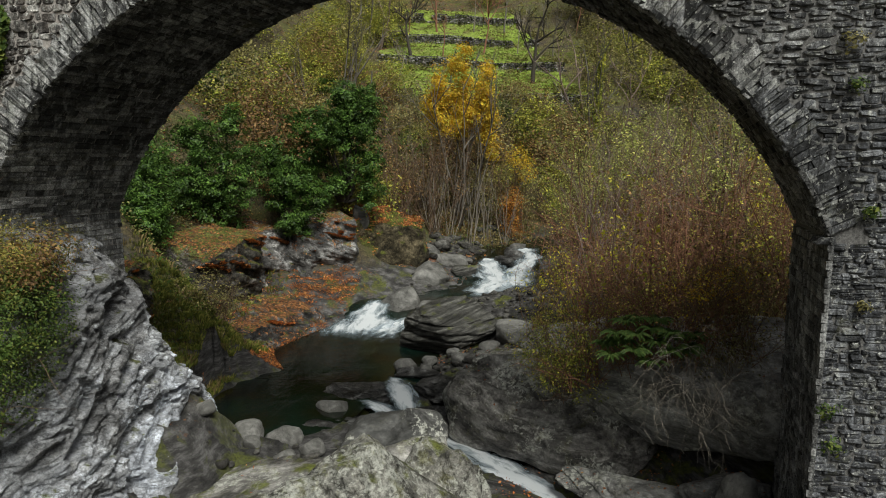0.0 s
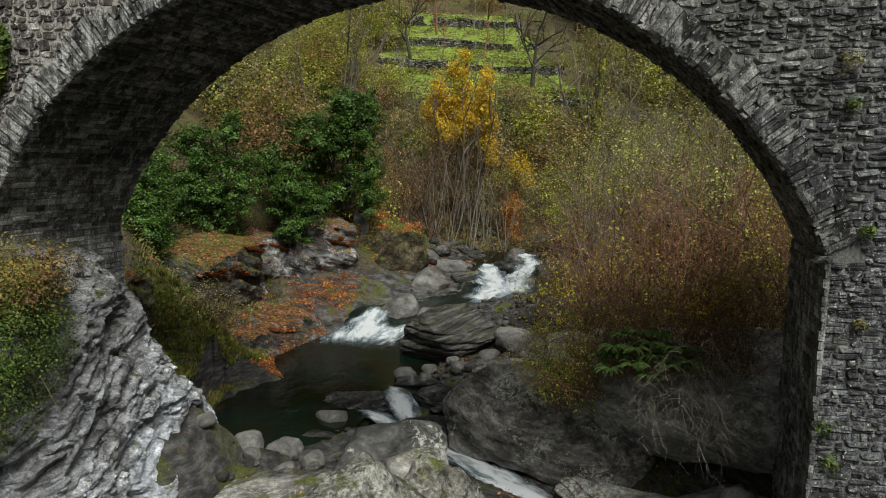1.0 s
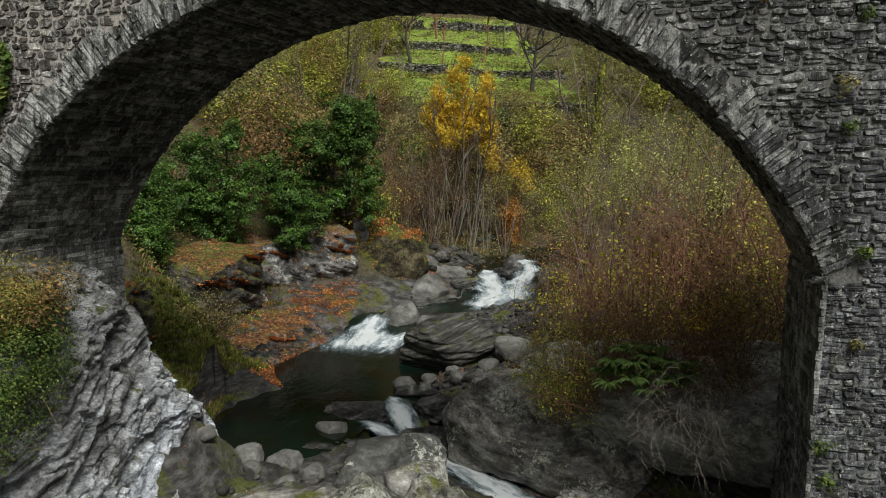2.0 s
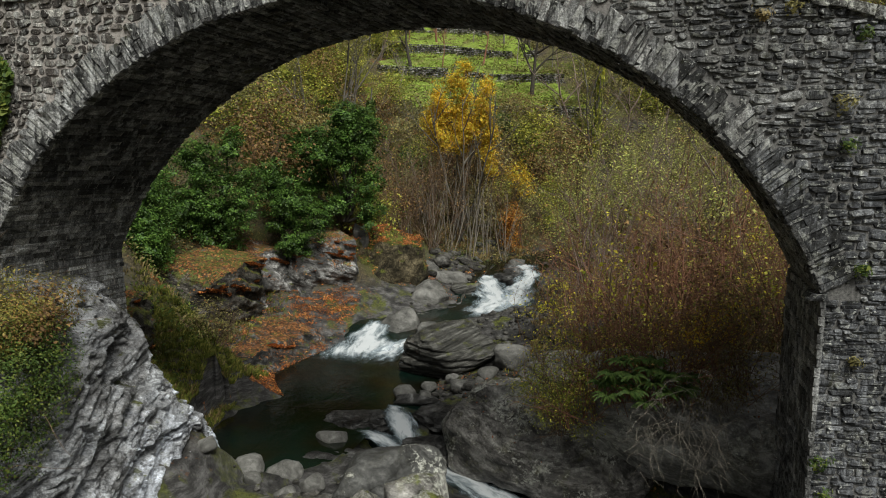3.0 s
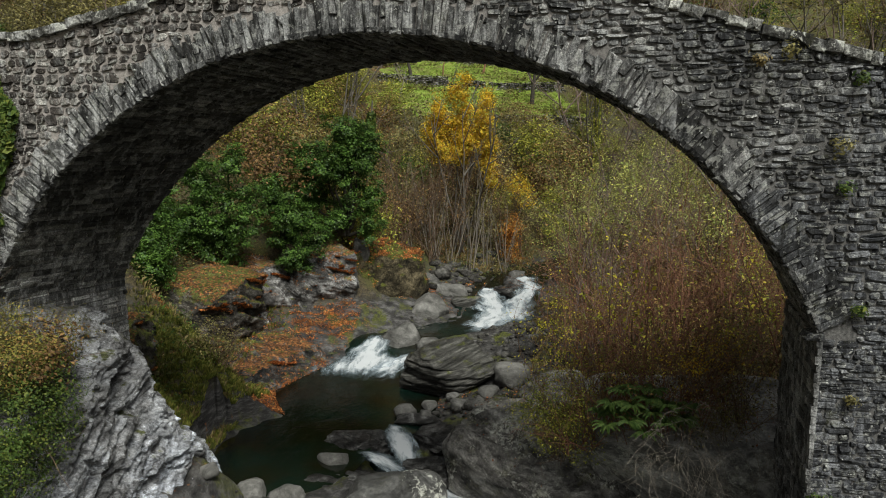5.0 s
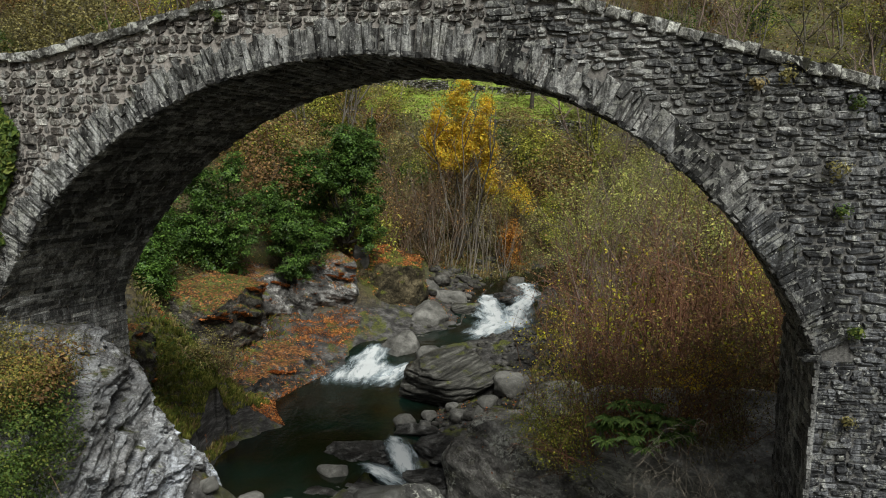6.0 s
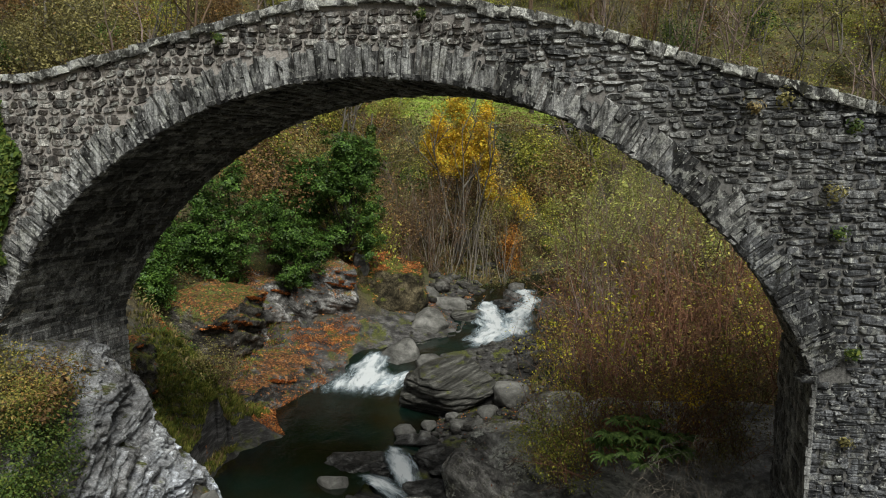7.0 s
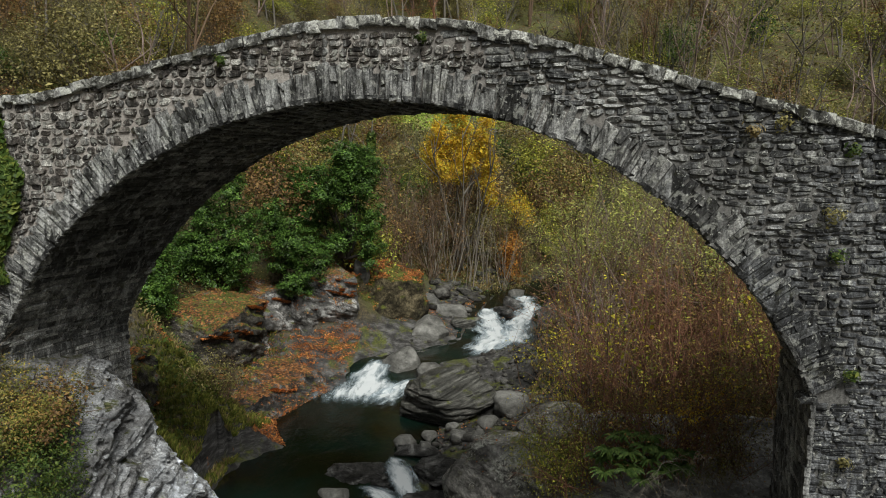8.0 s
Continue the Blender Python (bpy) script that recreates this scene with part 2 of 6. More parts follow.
M_PALECRAG = rock_material("streaked_crag_rock", (0.016, 0.015, 0.014), (0.075, 0.07, 0.065), (0.42, 0.41, 0.4), 1.3, (8, 30, 0), 0.45, 0.0, 0.75, (1, 1, 3), 1.0, 0.25, 0.0, 0.5)
M_LICHEN = rock_material("lichen_rock", (0.06, 0.057, 0.05), (0.17, 0.163, 0.143), (0.34, 0.33, 0.295), 1.3, (0, 0, 0), 0.15, 0.9, 0.85, (1, 1, 1))


def ground_material():
    k = Nodes("valley_ground")
    p = k.coords(world_space=True)
    g = k.noise(p, 9, 12, 0.8)
    soil = k.ramp(g, [(0.38, (0.022, 0.016, 0.010)), (0.5, (0.075, 0.06, 0.034)), (0.62, (0.16, 0.125, 0.068))])
    grass = k.ramp(k.noise(p, 12, 10, 0.78), [(0.38, (0.03, 0.038, 0.010)), (0.62, (0.15, 0.15, 0.045))])
    c = k.mix(k.ramp(k.noise(p, 0.33, 6, 0.6), [(0.45, 0.0), (0.62, 0.85)]), soil, grass)
    geo = k.add("ShaderNodeNewGeometry")
    up = k.add("ShaderNodeSeparateXYZ", {"Vector": geo.outputs["Normal"]}).outputs["Z"]
    rock = k.ramp(k.noise(k.coords((1, 1, 5), (8, 12, 0), True), 1.4, 12, 0.75), [(0.37, (0.014, 0.013, 0.0125)), (0.5, (0.055, 0.052, 0.05)), (0.64, (0.17, 0.163, 0.16))])
    steep = k.math("ADD", up, k.math("MULTIPLY", k.math("SUBTRACT", g, 0.5), 0.5))
    c = k.mix(k.ramp(steep, [(0.38, 1.0), (0.52, 0.0)]), c, rock)
    z = k.add("ShaderNodeSeparateXYZ", {"Vector": geo.outputs["Position"]}).outputs["Z"]
    low = k.math("ADD", z, k.math("MULTIPLY", k.math("SUBTRACT", k.noise(p, 1.2, 5), 0.5), 1.2))
    c = k.mix(k.ramp(k.math("MULTIPLY", low, 0.4), [(0.62, 1.0), (0.9, 0.0)]), c, rock)
    flat = k.ramp(up, [(0.55, 0.0), (0.8, 0.85)])
    moss = k.mix(1.0, (0.095, 0.105, 0.018), k.ramp(g, [(0.38, 0.3), (0.62, 1.7)]), "MULTIPLY")
    c = k.mix(k.mix(1.0, flat, k.ramp(k.noise(p, 0.8, 8, 0.68, 0.5), [(0.52, 0.0), (0.6, 1.0)]), "MULTIPLY"), c, moss)
    # leaves gather under the trees of one bank, above the flood line
    x = k.add("ShaderNodeSeparateXYZ", {"Vector": geo.outputs["Position"]}).outputs["X"]
    under = k.mix(1.0, k.ramp(k.math("MULTIPLY", x, -0.1), [(0.8, 0.0), (0.95, 1.0)]), k.ramp(low, [(0.25, 0.0), (0.6, 1.0)]), "MULTIPLY")
    c = k.mix(under, c, k.leaf_carpet(c, p, -0.3))
    return k.finish(c, 0.85, g, 1.0, 0.12)


M_GROUND = ground_material()


def meadow_material():
    k = Nodes("terrace_grass")
    p = k.coords(world_space=True)
    g = k.noise(p, 5, 12, 0.8)
    c = k.ramp(g, [(0.37, (0.065, 0.1, 0.014)), (0.5, (0.19, 0.27, 0.035)), (0.63, (0.33, 0.4, 0.08))])
    c = k.mix(k.ramp(k.noise(p, 0.6, 8, 0.7), [(0.5, 0.0), (0.6, 0.75)]), c, k.ramp(g, [(0.38, (0.05, 0.045, 0.015)), (0.62, (0.2, 0.16, 0.07))]))
    return k.finish(c, 0.9, g, 0.8, 0.1)


M_MEADOW = meadow_material()


def leaf_material(name, stops, trans=0.3, rough=0.6, low=0.6, high=1.4, patchy=0.8):
    k = Nodes(name)
    r = k.add("ShaderNodeNewGeometry").outputs["Random Per Island"]
    c = k.ramp(r, stops)
    patch = k.noise(k.coords(world_space=True), patchy, 4)
    c = k.mix(1.0, c, k.ramp(patch, [(0.34, low), (0.66, high)]), "MULTIPLY")
    b = k.add("ShaderNodeBsdfPrincipled", {"Base Color": c, "Roughness": rough, "Specular IOR Level": 0.25})
    t = k.add("ShaderNodeBsdfTranslucent", {"Color": c})
    m = k.add("ShaderNodeMixShader", {0: trans, 1: b.outputs[0], 2: t.outputs[0]})
    k.t.links.new(m.outputs[0], k.out.inputs[0])
    return k.m


M_EVERGREEN = leaf_material("evergreen_leaf", [(0, (0.018, 0.042, 0.008)), (0.5, (0.05, 0.105, 0.017)), (1, (0.13, 0.22, 0.04))], 0.18, 0.5, 0.4, 1.5, 1.7)
M_IVY = leaf_material("ivy_leaf", [(0, (0.03, 0.055, 0.012)), (0.6, (0.075, 0.12, 0.025)), (1, (0.16, 0.18, 0.035))])
M_GOLD = leaf_material("golden_leaf", [(0, (0.42, 0.2, 0.015)), (0.3, (0.56, 0.34, 0.022)), (0.75, (0.66, 0.5, 0.045)), (1, (0.4, 0.42, 0.06))])
M_YELLOWGREEN = leaf_material("yellow_green_leaf", [(0, (0.1, 0.135, 0.026)), (0.5, (0.27, 0.3, 0.05)), (0.85, (0.5, 0.48, 0.08)), (1, (0.68, 0.6, 0.09))])
M_BRAMBLE = leaf_material("autumn_bramble_leaf", [(0, (0.07, 0.075, 0.02)), (0.45, (0.17, 0.17, 0.04)), (0.8, (0.3, 0.26, 0.06)), (1, (0.34, 0.2, 0.06))])
M_LIME = leaf_material("lime_yellow_leaf", [(0, (0.16, 0.19, 0.02)), (0.5, (0.4, 0.38, 0.03)), (1, (0.66, 0.54, 0.05))])
M_ORANGE = leaf_material("orange_leaf", [(0, (0.2, 0.07, 0.02)), (0.5, (0.42, 0.16, 0.03)), (1, (0.55, 0.3, 0.05))])
M_ALDER = leaf_material("alder_leaf", [(0, (0.16, 0.2, 0.05)), (0.5, (0.33, 0.37, 0.1)), (0.85, (0.5, 0.49, 0.13)), (1, (0.6, 0.52, 0.12))])
M_RUST = leaf_material("rust_leaf", [(0, (0.07, 0.04, 0.02)), (0.5, (0.18, 0.105, 0.045)), (1, (0.38, 0.23, 0.085))])
M_OLIVE = leaf_material("olive_brown_leaf", [(0, (0.065, 0.057, 0.024)), (0.5, (0.2, 0.18, 0.065)), (1, (0.38, 0.33, 0.13))])
M_FALLEN = leaf_material("fallen_leaf", [(0, (0.10, 0.04, 0.02)), (0.4, (0.32, 0.10, 0.03)), (0.85, (0.55, 0.2, 0.05)), (1, (0.6, 0.36, 0.12))], trans=0.1)
M_GRASS = leaf_material("grass_blade", [(0, (0.06, 0.08, 0.014)), (0.5, (0.15, 0.17, 0.03)), (1, (0.3, 0.27, 0.07))])
M_LAWN = leaf_material("lawn_blade", [(0, (0.09, 0.13, 0.02)), (0.5, (0.2, 0.28, 0.04)), (1, (0.33, 0.38, 0.09))])
M_DRYGRASS = leaf_material("dry_grass_blade", [(0, (0.1, 0.07, 0.03)), (0.5, (0.22, 0.165, 0.07)), (1, (0.4, 0.32, 0.15))])
M_FERN = leaf_material("fern_leaf", [(0, (0.035, 0.065, 0.016)), (0.5, (0.075, 0.135, 0.03)), (1, (0.15, 0.2, 0.05))])


def bark_material(name, a, b):
    k = Nodes(name)
    g = k.noise(k.coords((8, 8, 1.5), world_space=True), 3, 7, 0.7)
    return k.finish(k.vary(k.ramp(g, [(0.3, a), (0.7, b)]), "island", 0.6, 1.4), 0.9, g, 0.5, 0.02)


M_BARK = bark_material("grey_bark", (0.05, 0.044, 0.037), (0.2, 0.18, 0.153))
M_DARKBARK = bark_material("dark_bark", (0.02, 0.017, 0.013), (0.07, 0.06, 0.048))
M_TWIG = bark_material("brown_twig", (0.07, 0.045, 0.03), (0.22, 0.15, 0.10))
M_PALE_TWIG = bark_material("pale_dry_twig", (0.14, 0.12, 0.1), (0.32, 0.28, 0.23))
M_PURPLE_TWIG = bark_material("purplish_twig", (0.12, 0.085, 0.075), (0.3, 0.225, 0.2))
M_RED_TWIG = bark_material("reddish_twig", (0.12, 0.055, 0.036), (0.32, 0.16, 0.10))


def water_material():
    k = Nodes("stream_water")
    p = k.coords((1, 0.6, 1), world_space=True)
    c = k.ramp(k.noise(k.coords(world_space=True), 0.35, 4), [(0.40, (0.008, 0.007, 0.003)), (0.66, (0.004, 0.014, 0.0105))])
    h = k.math("ADD", k.noise(p, 2.5, 5, 0.55, 0.6), k.math("MULTIPLY", k.noise(p, 9, 3), 0.3))
    return k.finish(c, 0.08, h, 0.3, 0.08, 0.5)


M_WATER = water_material()


def foam_material():
    """White water: bright where it is thick, thinning to blue-grey streaks."""
    k = Nodes("white_water")
    flow = k.add("ShaderNodeUVMap", uv_map="flow").outputs[0]
    edge = k.add("ShaderNodeSeparateXYZ", {"Vector": k.add("ShaderNodeUVMap", uv_map="edge").outputs[0]})
    s = k.noise(k.add("ShaderNodeMapping", {"Vector": flow, "Scale": (2.8, 1.0, 1)}).outputs[0], 1.0, 7, 0.6, 0.5)
    fine = k.noise(k.add("ShaderNodeMapping", {"Vector": flow, "Scale": (24, 5, 1)}).outputs[0], 1.0, 6, 0.7, 0.6)
    thick = k.math("ADD", k.math("MULTIPLY", k.math("SUBTRACT", s, 0.5), 2.2), k.math("MULTIPLY", k.math("SUBTRACT", fine, 0.5), 0.5))
    thick = k.math("ADD", thick, k.math("MULTIPLY", edge.outputs["X"], 1.05))
    c = k.ramp(thick, [(0.2, (0.22, 0.30, 0.34)), (0.55, (0.5, 0.58, 0.64)), (1.0, (0.84, 0.87, 0.9))])
    b = k.add("ShaderNodeBsdfPrincipled", {"Base Color": c, "Roughness": 0.6, "Specular IOR Level": 0.15})
    g = k.add("ShaderNodeBump", {"Height": k.math("ADD", s, k.math("MULTIPLY", fine, 0.4)), "Strength": 0.15, "Distance": 0.05})
    k.t.links.new(g.outputs[0], b.inputs["Normal"])
    d = k.add("ShaderNodeBsdfTranslucent", {"Color": c})
    b2 = k.add("ShaderNodeMixShader", {0: 0.35, 1: b.outputs[0], 2: d.outputs[0]})
    t = k.add("ShaderNodeBsdfTransparent")
    m = k.add("ShaderNodeMixShader", {0: k.ramp(thick, [(0.1, 0.0), (0.5, 0.4), (0.95, 0.97)]), 1: t.outputs[0], 2: b2.outputs[0]})
    k.t.links.new(m.outputs[0], k.out.inputs[0])
    return k.m


M_FOAM = foam_material()

# ---------------------------------------------------------------- small tools


def fbm(x, y, z=0.0, seed=0, octaves=5, gain=0.5):
    """Value noise on arrays, roughly -1 to 1."""
    x, y, z = (np.asarray(a, float) + 0 * (np.asarray(x) + np.asarray(y) + np.asarray(z)) for a in (x, y, z))
    total, amp, norm = np.zeros_like(x), 1.0, 0.0

    def corner(i, j, k):
        n = (i * 374761393 + j * 668265263 + k * 2147483647 + seed * 974711) & 0xFFFFFFFF
        n = ((n ^ (n >> 13)) * 1274126177) & 0xFFFFFFFF
        return ((n ^ (n >> 16)) & 0xFFFF) / 32767.5 - 1

    for _ in range(octaves):
        fx, fy, fz = np.floor(x), np.floor(y), np.floor(z)
        i, j, k = fx.astype(np.int64), fy.astype(np.int64), fz.astype(np.int64)
        u, v, w = ((a - b) ** 2 * (3 - 2 * (a - b)) for a, b in ((x, fx), (y, fy), (z, fz)))
        s = 0
        for a in (0, 1):
            for b in (0, 1):
                for c in (0, 1):
                    s = s + corner(i + a, j + b, k + c) * (u if a else 1 - u) * (v if b else 1 - v) * (w if c else 1 - w)
        total += amp * s
        norm += amp
        amp *= gain
        x, y, z = x * 2.03 + 17.1, y * 2.03 + 5.3, z * 2.03 + 9.7
    return total / norm


def smooth(a, b, t):
    t = np.clip((t - a) / (b - a), 0, 1)
    return t * t * (3 - 2 * t)


def mesh_of(name, verts, faces, material=None, shade=False):
    """A mesh from an N x 3 array and an M x k array (or list) of corners."""
    me = bpy.data.meshes.new(name)
    verts = np.asarray(verts, np.float32)
    if isinstance(faces, np.ndarray):
        n, k = faces.shape
        me.vertices.add(len(verts))
        me.vertices.foreach_set("co", verts.ravel())
        me.loops.add(n * k)
        me.loops.foreach_set("vertex_index", faces.astype(np.int32).ravel())
        me.polygons.add(n)
        me.polygons.foreach_set("loop_start", np.arange(0, n * k, k, dtype=np.int32))
        me.update(calc_edges=True)
    else:
        me.from_pydata(verts.tolist(), [], faces)
    if material:
        me.materials.append(material)
    if shade:
        me.shade_smooth()
    return me


def thing(name, label, category, loc=(0, 0, 0), group="", mesh=None, kind=""):
    ob = new(name, mesh)
    ob.location = loc
    return tagged(ob, label, category, group, kind)


def part(name, mesh, parent, label="", kind=""):
    ob = new(name, mesh)
    ob.parent = parent
    if label or kind:
        tagged(ob, label=label, kind=kind)
    return ob


def grid_faces(nu, nv):
    i, j = np.meshgrid(np.arange(nu - 1), np.arange(nv - 1), indexing="ij")
    a = (i * nv + j).ravel()
    return np.stack([a, a + nv, a + nv + 1, a + 1], 1)


# ---------------------------------------------------------------- lie of the land
# the stream: centre, half width and level by y
SY = [-60, 0, 8, 12, 15, 18, 20, 22.3, 23.3, 27, 29.5, 31.5, 34, 37, 42, 47, 52, 60, 80, 160]
SX = [9, 3.6, 3.3, 3.0, 2.7, 1.7, -0.9, -4.3, -6.2, -7.1, -6.8, -7.1, -5.9, -2.2, -1.4, -0.6, 3.0, 10, 26, 70]
SW = [2, 1.7, 1.6, 1.4, 1.1, 0.8, 0.8, 1.1, 2.7, 3.6, 3.0, 1.8, 1.7, 2.1, 2.0, 1.8, 1.5, 1.6, 2, 3]
SZ = [-5, -2.7, -2.5, -2.3, -2.1, -1.6, -1.3, -0.45, 0, 0, 0, 0.15, 0.5, 0.6, 0.9, 1.35, 1.6, 1.8, 2.4, 6]
# banks: height above the pool by y (rows) and distance from the water's edge (columns)
BY = [5, 14, 19, 21.3, 24, 31, 38, 46, 56]
BD = [0, 1, 2.5, 4, 6, 9, 14, 22, 40, 120]
LEFT = [[-2.4, -1.2, 0, 0.3, 0.2, 0.3, 3.0, 8, 16, 50], [-1.9, -0.8, -0.3, 0.0, 0.0, 0.1, 2.8, 9.5, 18, 55],
        [-1.2, -0.95, -0.6, 0.0, 0.0, 0.6, 6.5, 11.5, 19, 60], [-1.0, -0.75, -0.4, 0.0, 0.3, 2.5, 8, 13, 22, 62], [0, 0.6, 2, 3.6, 6.0, 8.5, 12.0, 16, 26, 65],
        [0.1, 0.3, 0.7, 1.7, 4.0, 6.6, 10.5, 15.5, 27, 70], [0.6, 0.8, 1.1, 1.6, 3.4, 6.2, 10, 15, 27, 75],
        [0.9, 1.2, 1.6, 2, 3, 5, 8.5, 14, 27, 80], [2, 2.3, 2.6, 3.5, 5, 7.5, 10.5, 16, 28, 85]]
RIGHT = [[-2.4, -1, 0, 1, 2.5, 4.5, 7, 10, 16, 45], [-2.0, -1.7, -1.2, -0.4, 2.5, 6, 8.5, 10.5, 17, 50],
         [-1.3, -1.1, -0.7, 0.2, 1.8, 3.0, 4.6, 8, 17, 55], [-1.3, -1.2, -0.8, -0.2, 1.2, 2.5, 4.2, 7.5, 17, 55], [-0.1, 0.3, 0.6, 0.9, 1.5, 2.2, 3.2, 6, 16, 55],
         [0.2, 0.4, 0.6, 0.8, 1.1, 1.6, 2.3, 4.5, 15, 55], [0.8, 1.0, 1.2, 1.4, 1.6, 1.9, 2.6, 6, 17, 60],
         [1.5, 1.7, 1.8, 2, 2.2, 2.6, 4, 8, 19, 60], [1.8, 2, 2.2, 2.5, 3, 4, 6, 10, 21, 60]]
HILLY = [48, 53, 59, 64.6, 65.0, 70.6, 71.0, 76.6, 77.0, 82, 82.4, 100, 140, 220, 420]
HILLZ = [-4, 3.5, 8.5, 11.9, 12.9, 15.1, 16.2, 17.8, 19.1, 20.8, 22.0, 30, 48, 80, 122]


def table(rows, y, d):
    cols = np.stack([np.interp(d, BD, r) for r in rows])
    f = np.interp(y, BY, np.arange(len(BY)))
    i = np.clip(np.floor(f).astype(int), 0, len(BY) - 2)
    f = f - i
    take = np.take_along_axis
    return take(cols, i[None], 0)[0] * (1 - f) + take(cols, i[None] + 1, 0)[0] * f


def terrace_y(x, y):
    """Terraces bend a little along the hill."""
    return y + 0.02 * x + 0.9 * np.sin(x * 0.16 + 0.6)


def terrace_lean(x):
    """The terraces fall gently towards one side."""
    return -0.075 * (np.clip(x, -20, 8) + 6)


def land(x, y, rough=1.0):
    x, y = np.atleast_1d(np.asarray(x, float)), np.atleast_1d(np.asarray(y, float))
    xc, hw, wz = np.interp(y, SY, SX), np.interp(y, SY, SW), np.interp(y, SY, SZ)
    wob = 0.35 * fbm(x * 0.5, y * 0.5, 0, 3, 3)
    dl, dr = (xc - hw) - x + wob, x - (xc + hw) + wob
    left, right = table(LEFT, y, np.maximum(dl, 0)), table(RIGHT, y, np.maximum(dr, 0))
    h = np.where(dl > 0, left, np.where(dr > 0, right, wz - 0.6))
    edge = np.minimum(np.abs(dl), np.abs(dr))
    h = np.where((dl <= 0) & (dr <= 0), wz - 0.7 * smooth(0, 1.2, edge), h)
    pool = 1 - np.hypot((x + 7.9) / 2.7, (y - 21.6) / 3.2) + 0.12 * wob
    h = np.where(pool > -0.15, np.minimum(h, 0.12 - 0.9 * smooth(-0.15, 0.5, pool)), h)
    away = np.where(pool > -0.3, np.minimum(np.maximum(dl, dr), 0.4), np.maximum(dl, dr))
    hill = np.interp(terrace_y(x, y), HILLY, HILLZ)
    hill = hill + (terrace_lean(x) - 0.08 * np.maximum(x - 5, 0)) * smooth(50, 64, y) * smooth(200, 120, y)
    aim = hill + (np.maximum(h, hill) - hill) * smooth(-16, -36, x)
    h = h + (aim - h) * np.maximum(smooth(1, 13, away), smooth(58, 64, y)) * smooth(46, 54, y)
    tame = 1 - 0.75 * smooth(62, 66, y) * smooth(-26, -20, x) * smooth(9, 4, x)
    bump = 0.8 * fbm(x * 0.17, y * 0.17, 0, 11, 3) * smooth(3, 10, away) + 0.42 * fbm(x * 0.7, y * 0.7, 0, 12, 4) * smooth(0, 2.5, away)
    bump = bump + 0.12 * fbm(x * 2.3, y * 2.3, 0, 13, 3) * smooth(-0.5, 0.6, away)
    h = h + rough * bump * tame
    shelf = smooth(-17, -14, x) * smooth(-7.5, -9, x) * smooth(19, 21, y) * smooth(38, 34, y) * smooth(6, 4, h) * smooth(0.02, 0.3, h)
    bed = h + 0.16 * x + 0.25 * fbm(x * 0.6, y * 0.6, 0, 14, 3)
    return h + rough * shelf * 0.75 * ((np.floor(bed / 0.3) + smooth(0.55, 1.0, bed / 0.3 - np.floor(bed / 0.3))) * 0.3 - bed)


def land1(x, y):
    return float(land([x], [y])[0])


def axis(lo, a, b, hi, fine, growth):
    mid = list(np.arange(a, b, fine))
    s, v = fine, mid[-1]
    while v < hi:
        s *= growth
        v += s
        mid.append(v)
    s, v = fine, mid[0]
    while v > lo:
        s *= growth
        v -= s
        mid.insert(0, v)
    return np.array(mid)


gx = np.concatenate([axis(-420, -24, -16.3, -17, 0.3, 1.09), np.arange(-16.2, -3, 0.15), axis(-3, -3, 13, 420, 0.28, 1.09)])
gx = np.unique(gx.round(4))
gy = np.concatenate([axis(-300, 4, 18, 17, 0.28, 1.055), np.arange(18.2, 42, 0.17), np.arange(42, 50, 0.27), np.arange(50.2, 86, 0.33), axis(86, 86, 87, 450, 0.4, 1.06)])
gy = np.unique(gy.round(4))
X, Y = np.meshgrid(gx, gy, indexing="ij")
Z = land(X.ravel(), Y.ravel())
ground = thing("ground", "brown leaf-strewn valley floor and steep wooded banks", "ground", kind="structure",
               mesh=mesh_of("ground", np.stack([X.ravel(), Y.ravel(), Z], 1), grid_faces(len(gx), len(gy)), M_GROUND, True))
ground.data.materials.append(M_MEADOW)
_c = np.stack([(X[:-1, :-1] + X[1:, 1:]) / 2, (Y[:-1, :-1] + Y[1:, 1:]) / 2], -1).reshape(-1, 2)
_ty = terrace_y(_c[:, 0], _c[:, 1])
_green = (_ty > 64.8) & (_ty < 84) & (_c[:, 0] < 4.4 - 0.4 * (_ty - 65)) & (_c[:, 0] > -15.5 + 0.8 * np.sin(_c[:, 1]))
_green &= land(_c[:, 0], _c[:, 1], 0.0) - terrace_lean(_c[:, 0]) > 11.6
_green |= (_c[:, 0] > 3) & (_c[:, 0] < 8) & (_c[:, 1] > 38) & (_c[:, 1] < 44)
ground.data.polygons.foreach_set("material_index", _green.astype(np.int32))


# ---------------------------------------------------------------- water
def ribbon(name, y0, y1, step, lift, wide, label, mat, n=15, choppy=0.02, category="water"):
    """A sheet of water that follows the stream between two y."""
    ys = np.arange(y0, y1 + 1e-6, step)
    u = np.linspace(-1, 1, n)
    U, V = np.meshgrid(u, ys, indexing="ij")
    xc, hw, wz = np.interp(V, SY, SX), np.interp(V, SY, SW), np.interp(V, SY, SZ)
    xx = xc + U * (hw + wide)
    zz = wz + lift + choppy * fbm(xx * 1.1, V * 0.9, 0, 5, 2)
    return thing(name, label, category, kind="structure", mesh=mesh_of(name, np.stack([xx.ravel(), V.ravel(), zz.ravel()], 1), grid_faces(n, len(ys)), mat, True))


ribbon("water", 23.5, 66, 0.25, -0.03, 1.0, "dark clear stream and still green pool", M_WATER, 25, 0.015)
ribbon("water", -60, 22.4, 0.25, -0.03, 1.0, "dark stream running out below the bridge", M_WATER, 15, 0.015)


